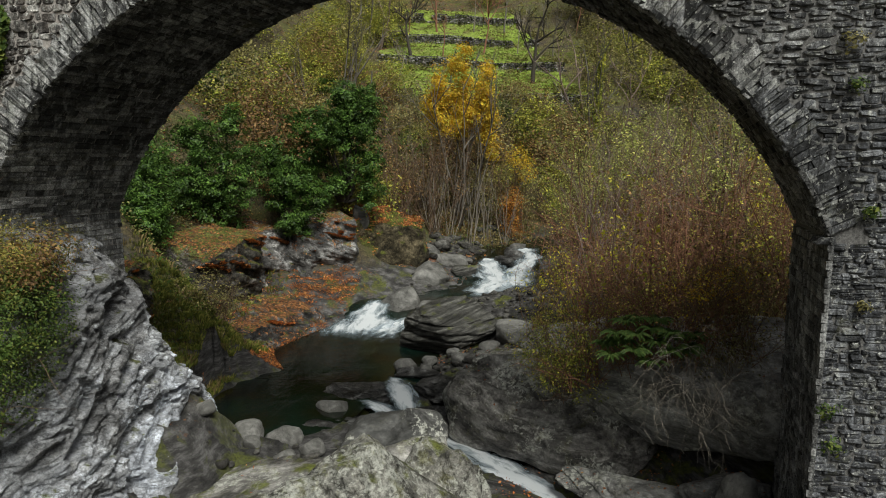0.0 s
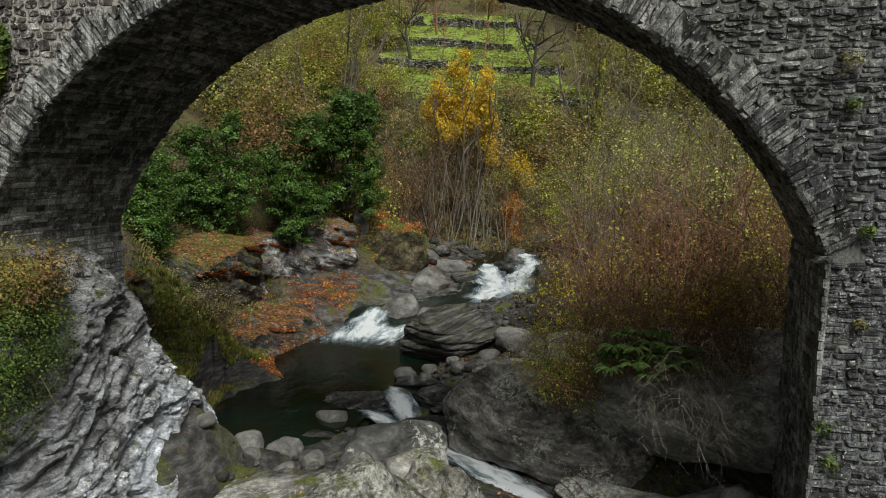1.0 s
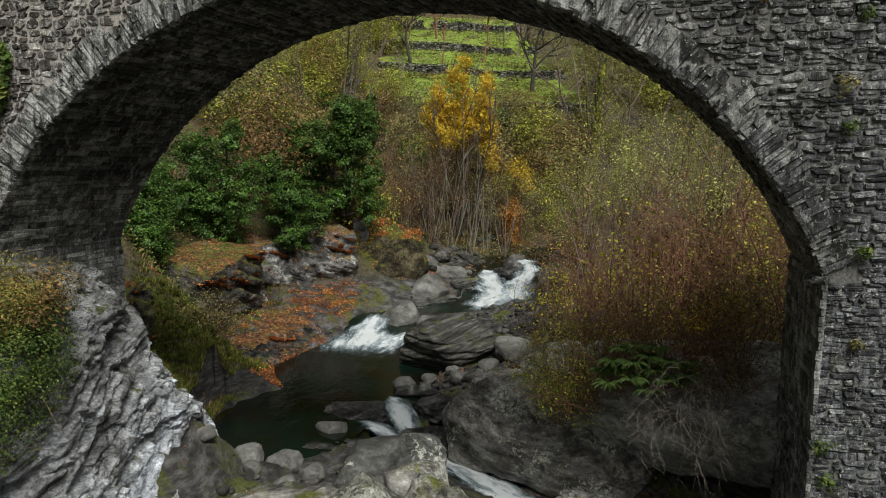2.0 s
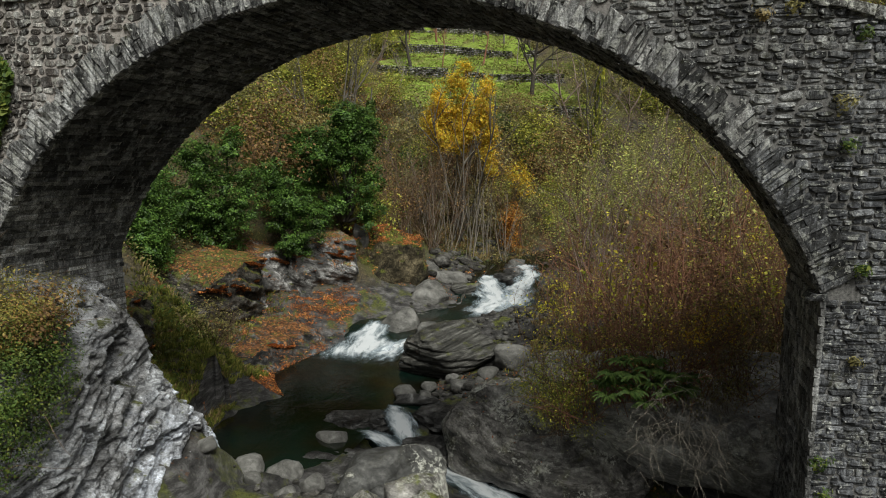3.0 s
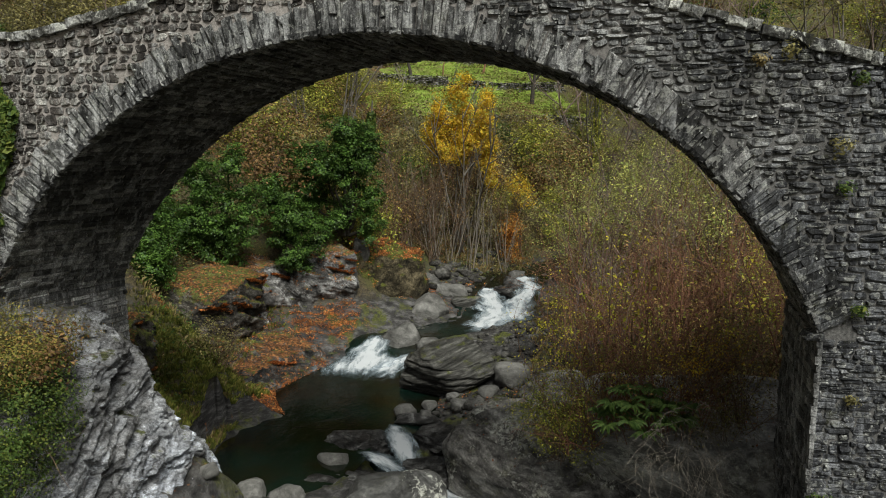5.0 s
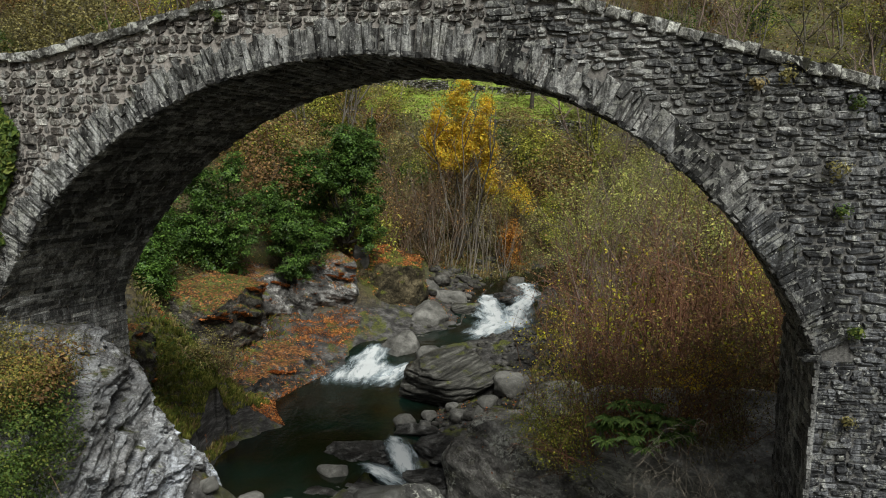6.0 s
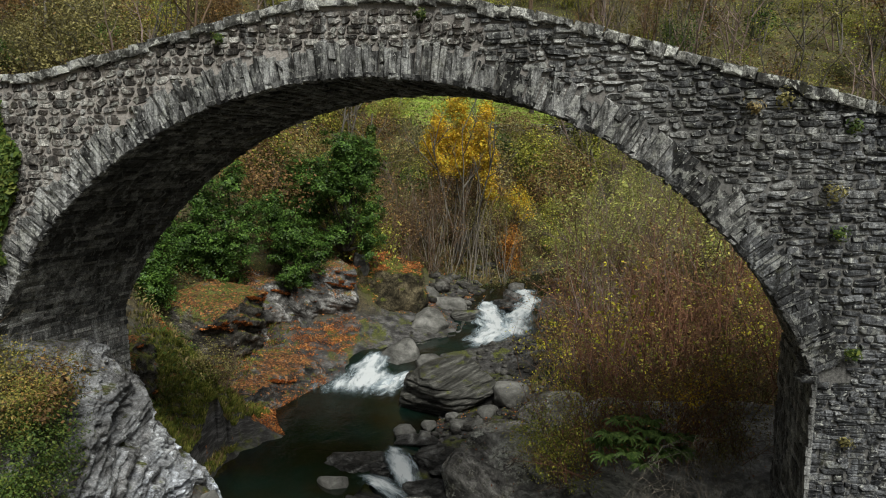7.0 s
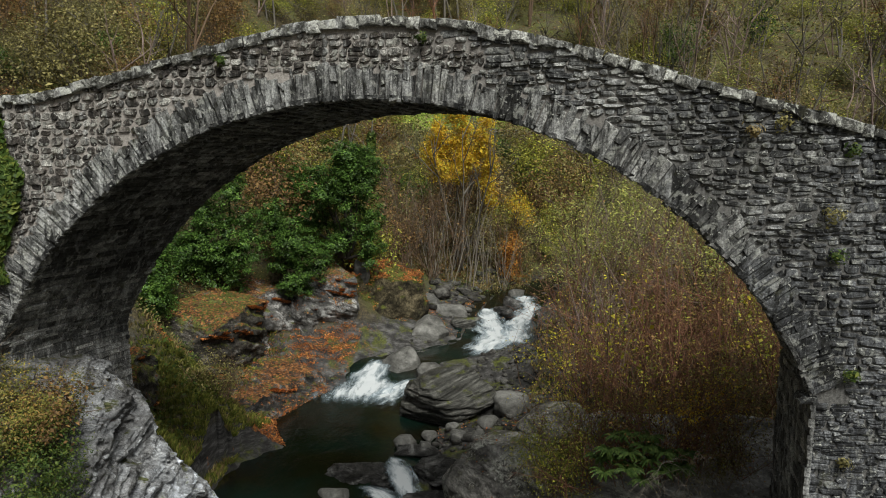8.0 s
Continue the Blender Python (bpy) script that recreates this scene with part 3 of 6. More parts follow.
def pool_sheet():
    """The near, round end of the pool."""
    t = np.linspace(0, 2 * np.pi, 48, endpoint=False)
    r = np.linspace(0.0004, 1.12, 16)
    T, R = np.meshgrid(t, r, indexing="ij")
    x, y = -8.1 + 2.5 * R * np.cos(T), 21.6 + 3.2 * R * np.sin(T)
    z = -0.036 + 0.015 * fbm(x * 1.1, y * 0.9, 0, 5, 2)
    f = grid_faces(48, 16)
    i = np.arange(15)
    wrap = np.stack([47 * 16 + i, i, i + 1, 47 * 16 + i + 1], 1)
    return thing("water", "still dark pool among boulders", "water", kind="structure",
                 mesh=mesh_of("water", np.stack([x.ravel(), y.ravel(), z.ravel()], 1), np.vstack([f, wrap])[:, ::-1], M_WATER, True))


pool_sheet()


def cascade(name, pts, widths, label, seed, chop=0.07, step=0.05):
    """White water: one ruffled sheet along a short path of points, thinning at its sides and ends."""
    pts = np.array(pts, float)
    s = np.concatenate([[0], np.cumsum(np.linalg.norm(np.diff(pts, axis=0), axis=1))])
    t = np.arange(0, s[-1], step)
    c = np.stack([np.interp(t, s, pts[:, i]) for i in range(3)], 1)
    # the white water rides on the stream
    c[:, 2] = np.maximum(c[:, 2], np.where(c[:, 1] > 23.6, np.interp(c[:, 1], SY, SZ) + 0.03, -9))
    w = np.interp(t, s, widths) * (1 + 0.25 * fbm(t * 1.1, 0 * t, 0, seed + 2, 3))
    d = np.gradient(c, axis=0)
    pad = np.pad(d, ((12, 12), (0, 0)), mode="edge")
    d = np.stack([np.convolve(pad[:, i], np.ones(25) / 25, mode="valid") for i in range(3)], 1)
    side = np.stack([d[:, 1], -d[:, 0]], 1)
    side /= np.linalg.norm(side, axis=1)[:, None] + 1e-9
    n = 33
    u = np.linspace(-1, 1, n)
    q = (u[None] + 0.3 * fbm(t * 0.8, 0 * t + 3.1, 0, seed, 3)[:, None]) * w[:, None]
    x, y = c[:, 0][:, None] + side[:, 0][:, None] * q, c[:, 1][:, None] + side[:, 1][:, None] * q
    z = c[:, 2][:, None] + 0.55 * chop * np.abs(fbm(q * 2.0, t[:, None] * 1.2 + 0 * q, 0, seed, 3, 0.5)) * 1.5 + 0.02 * (1 - u[None] ** 2)
    fade = np.clip(np.minimum(t / 0.5, (s[-1] - t) / 1.1), 0, 1)[:, None]
    edge = (1 - np.abs(u[None]) ** 1.6) * fade
    me = mesh_of(name, np.stack([x.ravel(), y.ravel(), z.ravel()], 1), grid_faces(len(t), n), M_FOAM, True)
    loops = np.empty(len(me.loops), np.int32)
    me.loops.foreach_get("vertex_index", loops)
    for layer, a, b in (("flow", q + seed, t[:, None] + 0 * q), ("edge", edge, edge)):
        uv = np.stack([a.ravel(), b.ravel()], 1)
        me.uv_layers.new(name=layer).data.foreach_set("uv", uv[loops].astype(np.float32).ravel())
    return thing(name, label, "white water", mesh=me, kind="structure")


cascade("cascade", [(-7.43, 33.53, 0.62), (-7.51, 32.87, 0.45), (-7.7, 32.16, 0.16), (-7.73, 31.13, 0.07), (-7.68, 29.87, 0.04), (-7.6, 28.93, 0.03)], [0.45, 0.75, 1.3, 1.9, 2.1, 1.6], "foaming white cascade entering the pool", 21, 0.09)
cascade("cascade", [(-5.24, 31.78, 0.4), (-5.7, 31.6, 0.22), (-6.07, 30.95, 0.1), (-6.35, 29.99, 0.06), (-6.53, 28.91, 0.04)], [0.2, 0.5, 0.9, 1.0, 0.8], "side jet of the cascade entering the pool", 26, 0.08)
cascade("cascade", [(-2.85, 41.97, 1.42), (-2.4, 40.33, 1.25), (-1.92, 38.84, 1.05), (-1.74, 37.76, 0.9), (-2.05, 36.73, 0.8), (-2.64, 35.74, 0.7), (-3.21, 34.8, 0.66)], [0.5, 0.9, 1.3, 1.5, 1.5, 1.3, 0.8], "white rapids dropping between the boulders upstream", 22, 0.14)
cascade("cascade", [(-0.43, 44.8, 1.6), (-0.18, 42.19, 1.45), (-0.62, 40.55, 1.25), (-0.91, 38.97, 1.05), (-0.98, 37.25, 0.88), (-1.23, 35.92, 0.76)], [0.8, 0.8, 0.8, 1.0, 1.0, 0.7], "white rapids coming from round the bend", 27, 0.14)
cascade("cascade", [(-5.04, 23.97, 0.07), (-4.8, 23.57, 0.1), (-4.45, 23.04, 0.0), (-4.2, 22.56, -0.2), (-3.9, 21.97, -0.42), (-3.6, 21.3, -0.6)], [0.25, 0.42, 0.48, 0.58, 0.7, 0.75], "narrow white spill leaving the pool", 23, 0.07)
cascade("cascade", [(-5.6, 21.2, 0.1), (-5.2, 21.4, 0.02), (-4.8, 21.5, -0.16), (-4.3, 21.4, -0.4), (-3.7, 21.2, -0.6)], [0.35, 0.5, 0.6, 0.65, 0.5], "low white spill over the pool's rock lip", 24, 0.06)
cascade("cascade", [(-3.6, 21.2, -0.74), (-2.7, 21.1, -0.9), (-1.6, 20.5, -1.06), (-0.5, 19.7, -1.24), (0.6, 18.9, -1.46), (1.9, 17.8, -1.76), (2.7, 15.5, -2.06)], [0.6, 0.6, 0.8, 0.95, 0.95, 0.95, 0.8], "white chute below the large dark rock", 25, 0.1)

# ---------------------------------------------------------------- the bridge
FACE, WIDE, SKEW, DROP = 13.33, 3.9, 0.72, 0.14
CROWN_X, CROWN_Z, R_LEFT, R_RIGHT, RING = -3.2, 12.34, 9.0, 9.25, 0.64
SPRING = 6.85
TOPX = [-40, -22, -16, -10.8, -9.6, -8.3, -5.9, -4.4, -3.6, -2.6, -1.5, -0.5, 0.5, 2.5, 4.5, 6.1, 9, 14, 24]
TOPZ = [12.6, 12.4, 12.4, 12.46, 12.57, 12.89, 13.48, 13.78, 13.84, 13.86, 13.79, 13.56, 13.36, 12.78, 12.2, 11.77, 11.1, 10.6, 10.4]


def top_z(x):
    return np.interp(x, TOPX, TOPZ)


def ring_point(a, out=0.0):
    """A point of the arch: a is the angle from the crown, negative to the left; out is the distance outside the soffit."""
    r = R_LEFT if a < 0 else R_RIGHT
    return CROWN_X + (r + out) * math.sin(a), CROWN_Z - r + (r + out) * math.cos(a)


A_LEFT = -math.acos((SPRING - CROWN_Z + R_LEFT) / R_LEFT)
A_RIGHT = math.acos((SPRING - CROWN_Z + R_RIGHT) / R_RIGHT)
FOOT_L, FOOT_R = ring_point(A_LEFT)[0], ring_point(A_RIGHT)[0]


def in_ring(x, z, margin=0.0):
    """True inside the opening or its ring of voussoirs."""
    x, z = np.asarray(x), np.asarray(z)
    r = np.where(x < CROWN_X, R_LEFT, R_RIGHT)
    arch = (np.hypot(x - CROWN_X, z - CROWN_Z + r) < r + RING + margin) & (z > SPRING)
    return arch | ((x > FOOT_L - 0.02) & (x < FOOT_R + 0.02) & (z <= SPRING))


bridge = thing("stone_bridge", "humpbacked old stone arch bridge of grey slate rubble", "bridge")


def bridge_core():
    """The mortared mass behind the facing stones, in columns from bank to bank."""
    cols = [(x, -3.0) for x in np.arange(-26, FOOT_L - 0.3, 0.5)] + [(FOOT_L - 0.07, -3.0)]
    cols += [ring_point(a, 0.05) for a in np.linspace(A_LEFT, A_RIGHT, 61)]
    cols += [(FOOT_R + 0.07, -3.0)] + [(x, -3.0) for x in np.arange(FOOT_R + 0.5, 22, 0.5)]
    v, f = [], []
    for x, z in cols:
        road = float(top_z(x)) - 0.75
        v += [(x, FACE + 0.05, z), (x, FACE + 0.05, road), (x + SKEW, FACE + WIDE - 0.05, z - DROP), (x + SKEW, FACE + WIDE - 0.05, road)]
    for i in range(len(cols) - 1):
        a, b = 4 * i, 4 * i + 4
        f += [(a, b, b + 1, a + 1), (b + 2, a + 2, a + 3, b + 3), (a + 1, b + 1, b + 3, a + 3), (a, a + 2, b + 2, b)]
    e = 4 * (len(cols) - 1)
    f += [(0, 1, 3, 2), (e, e + 2, e + 3, e + 1)]
    part("arch_core", mesh_of("arch_core", v, f, M_MORTAR), bridge, "lime mortar core of the arch")
    for name, y0, y1, sh in (("parapet", FACE + 0.058, FACE + 0.40, 0.0), ("parapet", FACE + WIDE - 0.40, FACE + WIDE - 0.058, SKEW)):
        v, f = [], []
        xs = np.arange(-26, 22.01, 0.4)
        for x in xs:
            t = float(top_z(x)) - 0.10
            v += [(x + sh, y0, t - 0.8), (x + sh, y0, t), (x + sh, y1, t), (x + sh, y1, t - 0.8)]
        for i in range(len(xs) - 1):
            a, b = 4 * i, 4 * i + 4
            f += [(a, b, b + 1, a + 1), (a + 1, b + 1, b + 2, a + 2), (a + 2, b + 2, b + 3, a + 3)]
        part(name, mesh_of(name, v, f, M_MORTAR), bridge)


bridge_core()
rng = np.random.default_rng(7)


def lump(w, h, depth, rg, n=8, inset=0.88, square=5.0):
    """One rubble stone about the origin: an angular outline in x and z, its rough face to -y."""
    cx, cz = np.array([1, -1, -1, 1]) * w / 2, np.array([1, 1, -1, -1]) * h / 2
    cx, cz = cx * rg.uniform(0.84, 1.06, 4), cz * rg.uniform(0.8, 1.08, 4)
    x, z = np.empty(8), np.empty(8)
    for i in range(4):
        p, q = (i - 1) % 4, (i + 1) % 4
        for s, o in ((2 * i, p), (2 * i + 1, q)):
            t = min(rg.uniform(0.06, square * 0.07) * min(w, h) / max(math.hypot(cx[o] - cx[i], cz[o] - cz[i]), 1e-6), 0.45)
            x[s], z[s] = cx[i] + (cx[o] - cx[i]) * t, cz[i] + (cz[o] - cz[i]) * t
    back = np.stack([x, np.full(n, depth), z], 1)
    tx, tz = rg.normal(0, 0.35, 2) * depth
    front = np.stack([x * inset, tx * x / w + tz * z / h + rg.uniform(-0.16, 0.16, n) * depth, z * (inset - 0.06)], 1)
    v = np.vstack([back, front, [[rg.uniform(-0.2, 0.2) * w, rg.uniform(-0.2, 0.08) * depth, rg.uniform(-0.2, 0.2) * h]]])
    f = []
    for i in range(n):
        j = (i + 1) % n
        f.append((i, j, n + j, n + i))
    for i in range(n):
        f.append((n + i, n + (i + 1) % n, 2 * n))
    return v, f


def join(pieces):
    """Many (verts, faces) as one."""
    vs, fs, o = [], [], 0
    for v, f in pieces:
        vs.append(v)
        fs += [tuple(i + o for i in q) for q in f]
        o += len(v)
    return np.vstack(vs), fs


def courses(x0, x1, z0, z1, allow, rg, hmin=0.085, hmax=0.2, lmin=0.16, lmax=0.52, wave=0.05):
    """Rubble in rough courses: (x, z, w, h) wherever allow(x, z) holds."""
    z, out = z0, []
    while z < z1:
        h = rg.uniform(hmin, hmax) * (1 if rg.random() > 0.12 else 1.4)
        xs = np.arange(x0, x1, 0.04)
        ok = allow(xs, np.full_like(xs, z + 0.02)) & allow(xs, np.full_like(xs, z + h - 0.02))
        x = x0
        while x < x1:
            i = int((x - x0) / 0.04)
            if i >= len(xs):
                break
            if not ok[i]:
                x += 0.04
                continue
            w = min(rg.uniform(lmin, lmax) * (0.7 + 1.6 * h), 0.9)
            j = min(i + int(w / 0.04), len(ok) - 1)
            bad = np.where(~ok[i:j + 1])[0]
            if len(bad):
                w = bad[0] * 0.04
            if w > 0.09:
                zz = z + h / 2 + wave * math.sin(x * 0.7 + z) + rg.uniform(-0.015, 0.015)
                if h > 0.15 and rg.random() < 0.25:
                    out += [(x + w / 2, zz - h * 0.25, w, h * 0.47), (x + w / 2, zz + h * 0.25, w, h * 0.47)]
                else:
                    out.append((x + w / 2, zz, w, h))
            x += max(w, 0.05) + 0.012
        z += h + 0.01
    return out


def face_allowed(x, z):
    return ~in_ring(x, z, -0.03) & (z < top_z(x) - 0.13)


def seam(z):
    """Where the older slab work meets the rounder repointed rubble."""
    return -1.6 + 0.5 * np.sin(z * 2.1) + 0.35 * np.sin(z * 5.3 + 1)


def facing():
    pool = []
    for k in range(60):
        pool.append(mesh_of("stone", *lump(1, 1, 1, rng, 8, 0.78, 6.5), M_STONE, False))
    slabs = courses(-3.5, 10, 0.3, 13.9, lambda x, z: face_allowed(x, z) & (x > seam(z)), rng, 0.045, 0.13, 0.13, 0.58, 0.11)
    rubble = courses(-14.5, 0.5, 0.3, 13.9, lambda x, z: face_allowed(x, z) & (x <= seam(z)), rng, 0.075, 0.17, 0.12, 0.36, 0.07)
    laid = [(x, z, w * 1.07, h * 1.2) for x, z, w, h in slabs] + [(x, z, w * 1.06, h * 1.14) for x, z, w, h in rubble]
    # small stones packed into whatever is left open
    free = np.zeros((620, 340), bool)
    gx_, gz_ = -14.5 + 0.04 * np.arange(620), 0.3 + 0.04 * np.arange(340)
    A, B = np.meshgrid(gx_, gz_, indexing="ij")
    free[:] = face_allowed(A, B)
    for x, z, w, h in laid:
        i0, i1, j0, j1 = int((x - w / 2 + 14.5) / 0.04), int((x + w / 2 + 14.5) / 0.04) + 1, int((z - h / 2 - 0.3) / 0.04), int((z + h / 2 - 0.3) / 0.04) + 1
        free[max(i0, 0):i1, max(j0, 0):j1] = False
    for size in (7, 5, 4, 3):
        for _ in range(9000):
            i, j = rng.integers(0, 610), rng.integers(0, 330)
            nw, nh = size, max(2, size // 2)
            if free[i:i + nw, j:j + nh].all():
                free[i:i + nw, j:j + nh] = False
                laid.append((-14.5 + 0.04 * (i + nw / 2), 0.3 + 0.04 * (j + nh / 2), nw * 0.042, nh * 0.046))
    single, bulk, brown = 0, [], []
    for x, z, w, h in laid:
        deep = rng.uniform(0.028, 0.075) if x > seam(z) else rng.uniform(0.025, 0.065)
        turn = rng.normal(0, 0.075 if x > seam(z) else 0.18)
        if 0.8 < x < 5.3 and z > 9.2 and single < 300:
            ob = part("stone", pool[single % len(pool)], bridge)
            ob.matrix_basis = Matrix.LocRotScale((x, FACE + 0.065 - deep, z), Euler((0, turn, 0)), (w, deep, h))
            single += 1
        else:
            v, f = lump(w, h, deep, rng, 8, 0.8, 6.0 if x > seam(z) else 7.0)
            c, s = math.cos(turn), math.sin(turn)
            v = np.stack([v[:, 0] * c + v[:, 2] * s + x, v[:, 1] + FACE + 0.065 - deep, v[:, 2] * c - v[:, 0] * s + z], 1)
            (bulk if x > seam(z) else brown).append((v, f))
    part("repointed_rubble", mesh_of("repointed_rubble", *join(brown), M_RUBBLE_BULK), bridge, "brownish rubble set in pale mortar", "stuff")
    part("facing_rubble", mesh_of("facing_rubble", *join(bulk), M_STONE_BULK), bridge, kind="stuff")
    rear = []
    for x, z, w, h in courses(-12, 9, 3, 13.9, face_allowed, rng, 0.14, 0.26, 0.3, 0.8):
        v, f = lump(w, h, 0.06, rng)
        rear.append((np.stack([x + SKEW - v[:, 0], FACE + WIDE - 0.005 - v[:, 1], v[:, 2] + z], 1), f))
    part("rear_rubble", mesh_of("rear_rubble", *join(rear), M_STONE_BULK), bridge, kind="stuff")


facing()


def slab(quad, y0, depth, rg, bevel=0.12):
    """A wedge with four corners (x, z) in the face plane, its edges worn back."""
    q = np.array(quad)
    c = q.mean(0)
    q = q + rg.uniform(-0.03, 0.03, q.shape)
    inner = c + (q - c) * (1 - bevel)
    jut = rg.uniform(-0.03, 0.022)
    v = [(x, y0 + depth, z) for x, z in q] + [(x, y0 + 0.03, z) for x, z in q] + [(x, y0 + jut + rg.uniform(-0.03, 0.03), z) for x, z in inner]
    f = [(0, 1, 5, 4), (1, 2, 6, 5), (2, 3, 7, 6), (3, 0, 4, 7), (4, 5, 9, 8), (5, 6, 10, 9), (6, 7, 11, 10), (7, 4, 8, 11), (8, 9, 10, 11)]
    return v, f


def voussoirs():
    a = A_LEFT
    while a < A_RIGHT:
        r = R_LEFT if a < 0 else R_RIGHT
        b = min(a + rng.uniform(0.055, 0.16) / r, A_RIGHT)
        cuts = [rng.uniform(-0.025, 0.02), RING + rng.uniform(-0.16, 0.10)]
        if rng.random() < 0.25:
            cuts.insert(1, rng.uniform(0.25, 0.45))
        for lo, hi in zip(cuts, cuts[1:]):
            g = 0.003 / r
            quad = [ring_point(a + g, lo), ring_point(b - g, lo), ring_point(b - g, hi), ring_point(a + g, hi)]
            v, f = slab(quad, FACE - 0.018, 0.3, rng, 0.07)
            part("voussoir", mesh_of("voussoir", v, [q[::-1] for q in f], M_RING), bridge)
        a = b


voussoirs()


def soffit():
    """Barrel stones in courses that run through the arch from face to face."""
    bulk, jamb = [], []
    a = A_LEFT
    strips = []
    while a < A_RIGHT:
        r = R_LEFT if a < 0 else R_RIGHT
        b = min(a + rng.uniform(0.08, 0.17) / r, A_RIGHT)
        strips.append((ring_point(a), ring_point(b), (math.sin((a + b) / 2), math.cos((a + b) / 2))))
        a = b
    for foot, nx in ((FOOT_L, -1), (FOOT_R, 1)):
        z = 0.0
        top = SPRING if nx < 0 else SPRING - 0.1
        while z < top - 0.02:
            h = rng.uniform(0.09, 0.22)
            p, q = (foot, z), (foot, min(z + h, top))
            strips.append((p, q, (nx, 0)) if nx < 0 else (q, p, (nx, 0)))
            z += h
    for p, q, n in strips:
        v0 = -0.01
        while v0 < 1:
            v1 = min(v0 + rng.uniform(0.06, 0.16), 1.0)
            jut = rng.uniform(-0.02, 0.03)
            pts = []
            for back, e in ((0.09, 0.0), (jut, 0.12)):
                for (px, pz), s in ((p, v0), (q, v0), (q, v1), (p, v1)):
                    cx, cz, cs = (p[0] + q[0]) / 2, (p[1] + q[1]) / 2, (v0 + v1) / 2
                    px, pz, s = px + (cx - px) * e * 1.4, pz + (cz - pz) * e * 1.4, s + (cs - s) * e
                    pts.append((px + SKEW * s + n[0] * back, FACE + WIDE * s, pz - DROP * s + n[1] * back))
            # steep low courses stay plain grey; the rest get the painted-in shade colour
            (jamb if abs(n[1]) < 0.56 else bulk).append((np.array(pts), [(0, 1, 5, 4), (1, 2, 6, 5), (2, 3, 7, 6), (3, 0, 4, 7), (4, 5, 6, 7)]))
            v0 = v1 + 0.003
    part("soffit_rubble", mesh_of("soffit_rubble", *join(bulk), M_SOFFIT_SHADED), bridge, "arch lining stones coloured dark for the shade underneath", "stuff")
    part("jamb_rubble", mesh_of("jamb_rubble", *join(jamb), M_JAMB), bridge, "grey stones of the arch's upright jambs", "stuff")


soffit()


def copings():
    for y0, sh in ((FACE - 0.03, 0.0), (FACE + WIDE - 0.42, SKEW)):
        x = -16.0
        while x < 12:
            w = rng.uniform(0.18, 0.45)
            s = math.atan2(float(top_z(x + w) - top_z(x)), w)
            q = rng.uniform(-0.028, 0.028, (8, 3))
            hw, hh = w / 2 + 0.004, rng.uniform(0.07, 0.11)
            v = np.array([(sx * hw * k, yy, sz * hh) for yy, k in ((0.0, 1.0), (0.46, 1.0)) for sx, sz in ((-1, -1), (1, -1), (1, 1), (-1, 1))]) + q
            v = np.vstack([v, [(0, -0.03, -hh * 0.4), (0, -0.02, hh * 0.5), (0, 0.22, hh + 0.03)]])
            f = [(0, 1, 8), (1, 2, 9), (1, 9, 8), (2, 3, 9), (3, 0, 8), (3, 8, 9), (5, 4, 7, 6), (4, 5, 1, 0), (1, 5, 6, 2), (4, 0, 3, 7), (2, 6, 10), (6, 7, 10), (7, 3, 10), (3, 2, 10)]
            ob = part("coping_stone", mesh_of("coping_stone", v, f, M_COPING), bridge)
            ob.matrix_basis = Matrix.LocRotScale((x + w / 2 + sh, y0, float(top_z(x + w / 2)) - 0.09 + rng.uniform(-0.03, 0.02)), Euler((0, -s, 0)), None)
            x += w + 0.012


copings()


def impost():
    v, f = join([(np.array(a), b) for a, b in [slab([(FOOT_R - 0.16, SPRING - 0.13), (FOOT_R + 0.14, SPRING - 0.15), (FOOT_R + 0.12, SPRING), (FOOT_R - 0.13, SPRING - 0.02)], FACE - 0.03, 0.45, rng)]])
    part("impost_stone", mesh_of("impost_stone", v, [q[::-1] for q in f], M_RING), bridge, "pale projecting springing stone")


impost()

# ---------------------------------------------------------------- rocks


def rock_mesh(name, dims, seed, mat, sub=4, jag=0.22, layer=0.0, freq=1.3, chips=7):
    """A boulder: a ball pressed to shape, dented by noise at two scales, flattened along bedding planes."""
    bm = bmesh.new()
    bmesh.ops.create_icosphere(bm, subdivisions=sub, radius=1.0)
    p = np.array([v.co[:] for v in bm.verts])
    faces = np.array([[v.index for v in f.verts] for f in bm.faces])
    bm.free()
    box = np.max(np.abs(p), axis=1, keepdims=True)
    p = p * (0.55 + 0.45 / np.maximum(box, 0.3) ** 0.8)
    rg = np.random.default_rng(seed)
    for _ in range(chips):
        n = rg.normal(0, 1, 3)
        n /= np.linalg.norm(n)
        over = np.maximum(p @ n - rg.uniform(0.62, 0.9), 0)
        p = p - over[:, None] * n * 0.9
    n1 = fbm(p[:, 0] * freq + seed, p[:, 1] * freq, p[:, 2] * freq, seed, 3)
    n2 = fbm(p[:, 0] * freq * 4, p[:, 1] * freq * 4 + seed, p[:, 2] * freq * 4, seed + 1, 5, 0.6)
    p = p * (1 + jag * 1.2 * n1 + jag * 0.45 * n2)[:, None]
    q = p * np.array(dims) / 2
    if layer:
        step = layer
        zz = q[:, 2] + 0.25 * q[:, 0] + 0.15 * n1 * step
        f = zz / step
        fr = f - np.floor(f)
        q = q * (1 + (0.045 * np.where(fr < 0.25, -1, 0.6) + 0.06 * fbm(np.floor(f), 0 * f, 0, seed, 1))[:, None] * np.array([1, 1, 0.0]))
    return mesh_of(name, q, faces, mat, True)


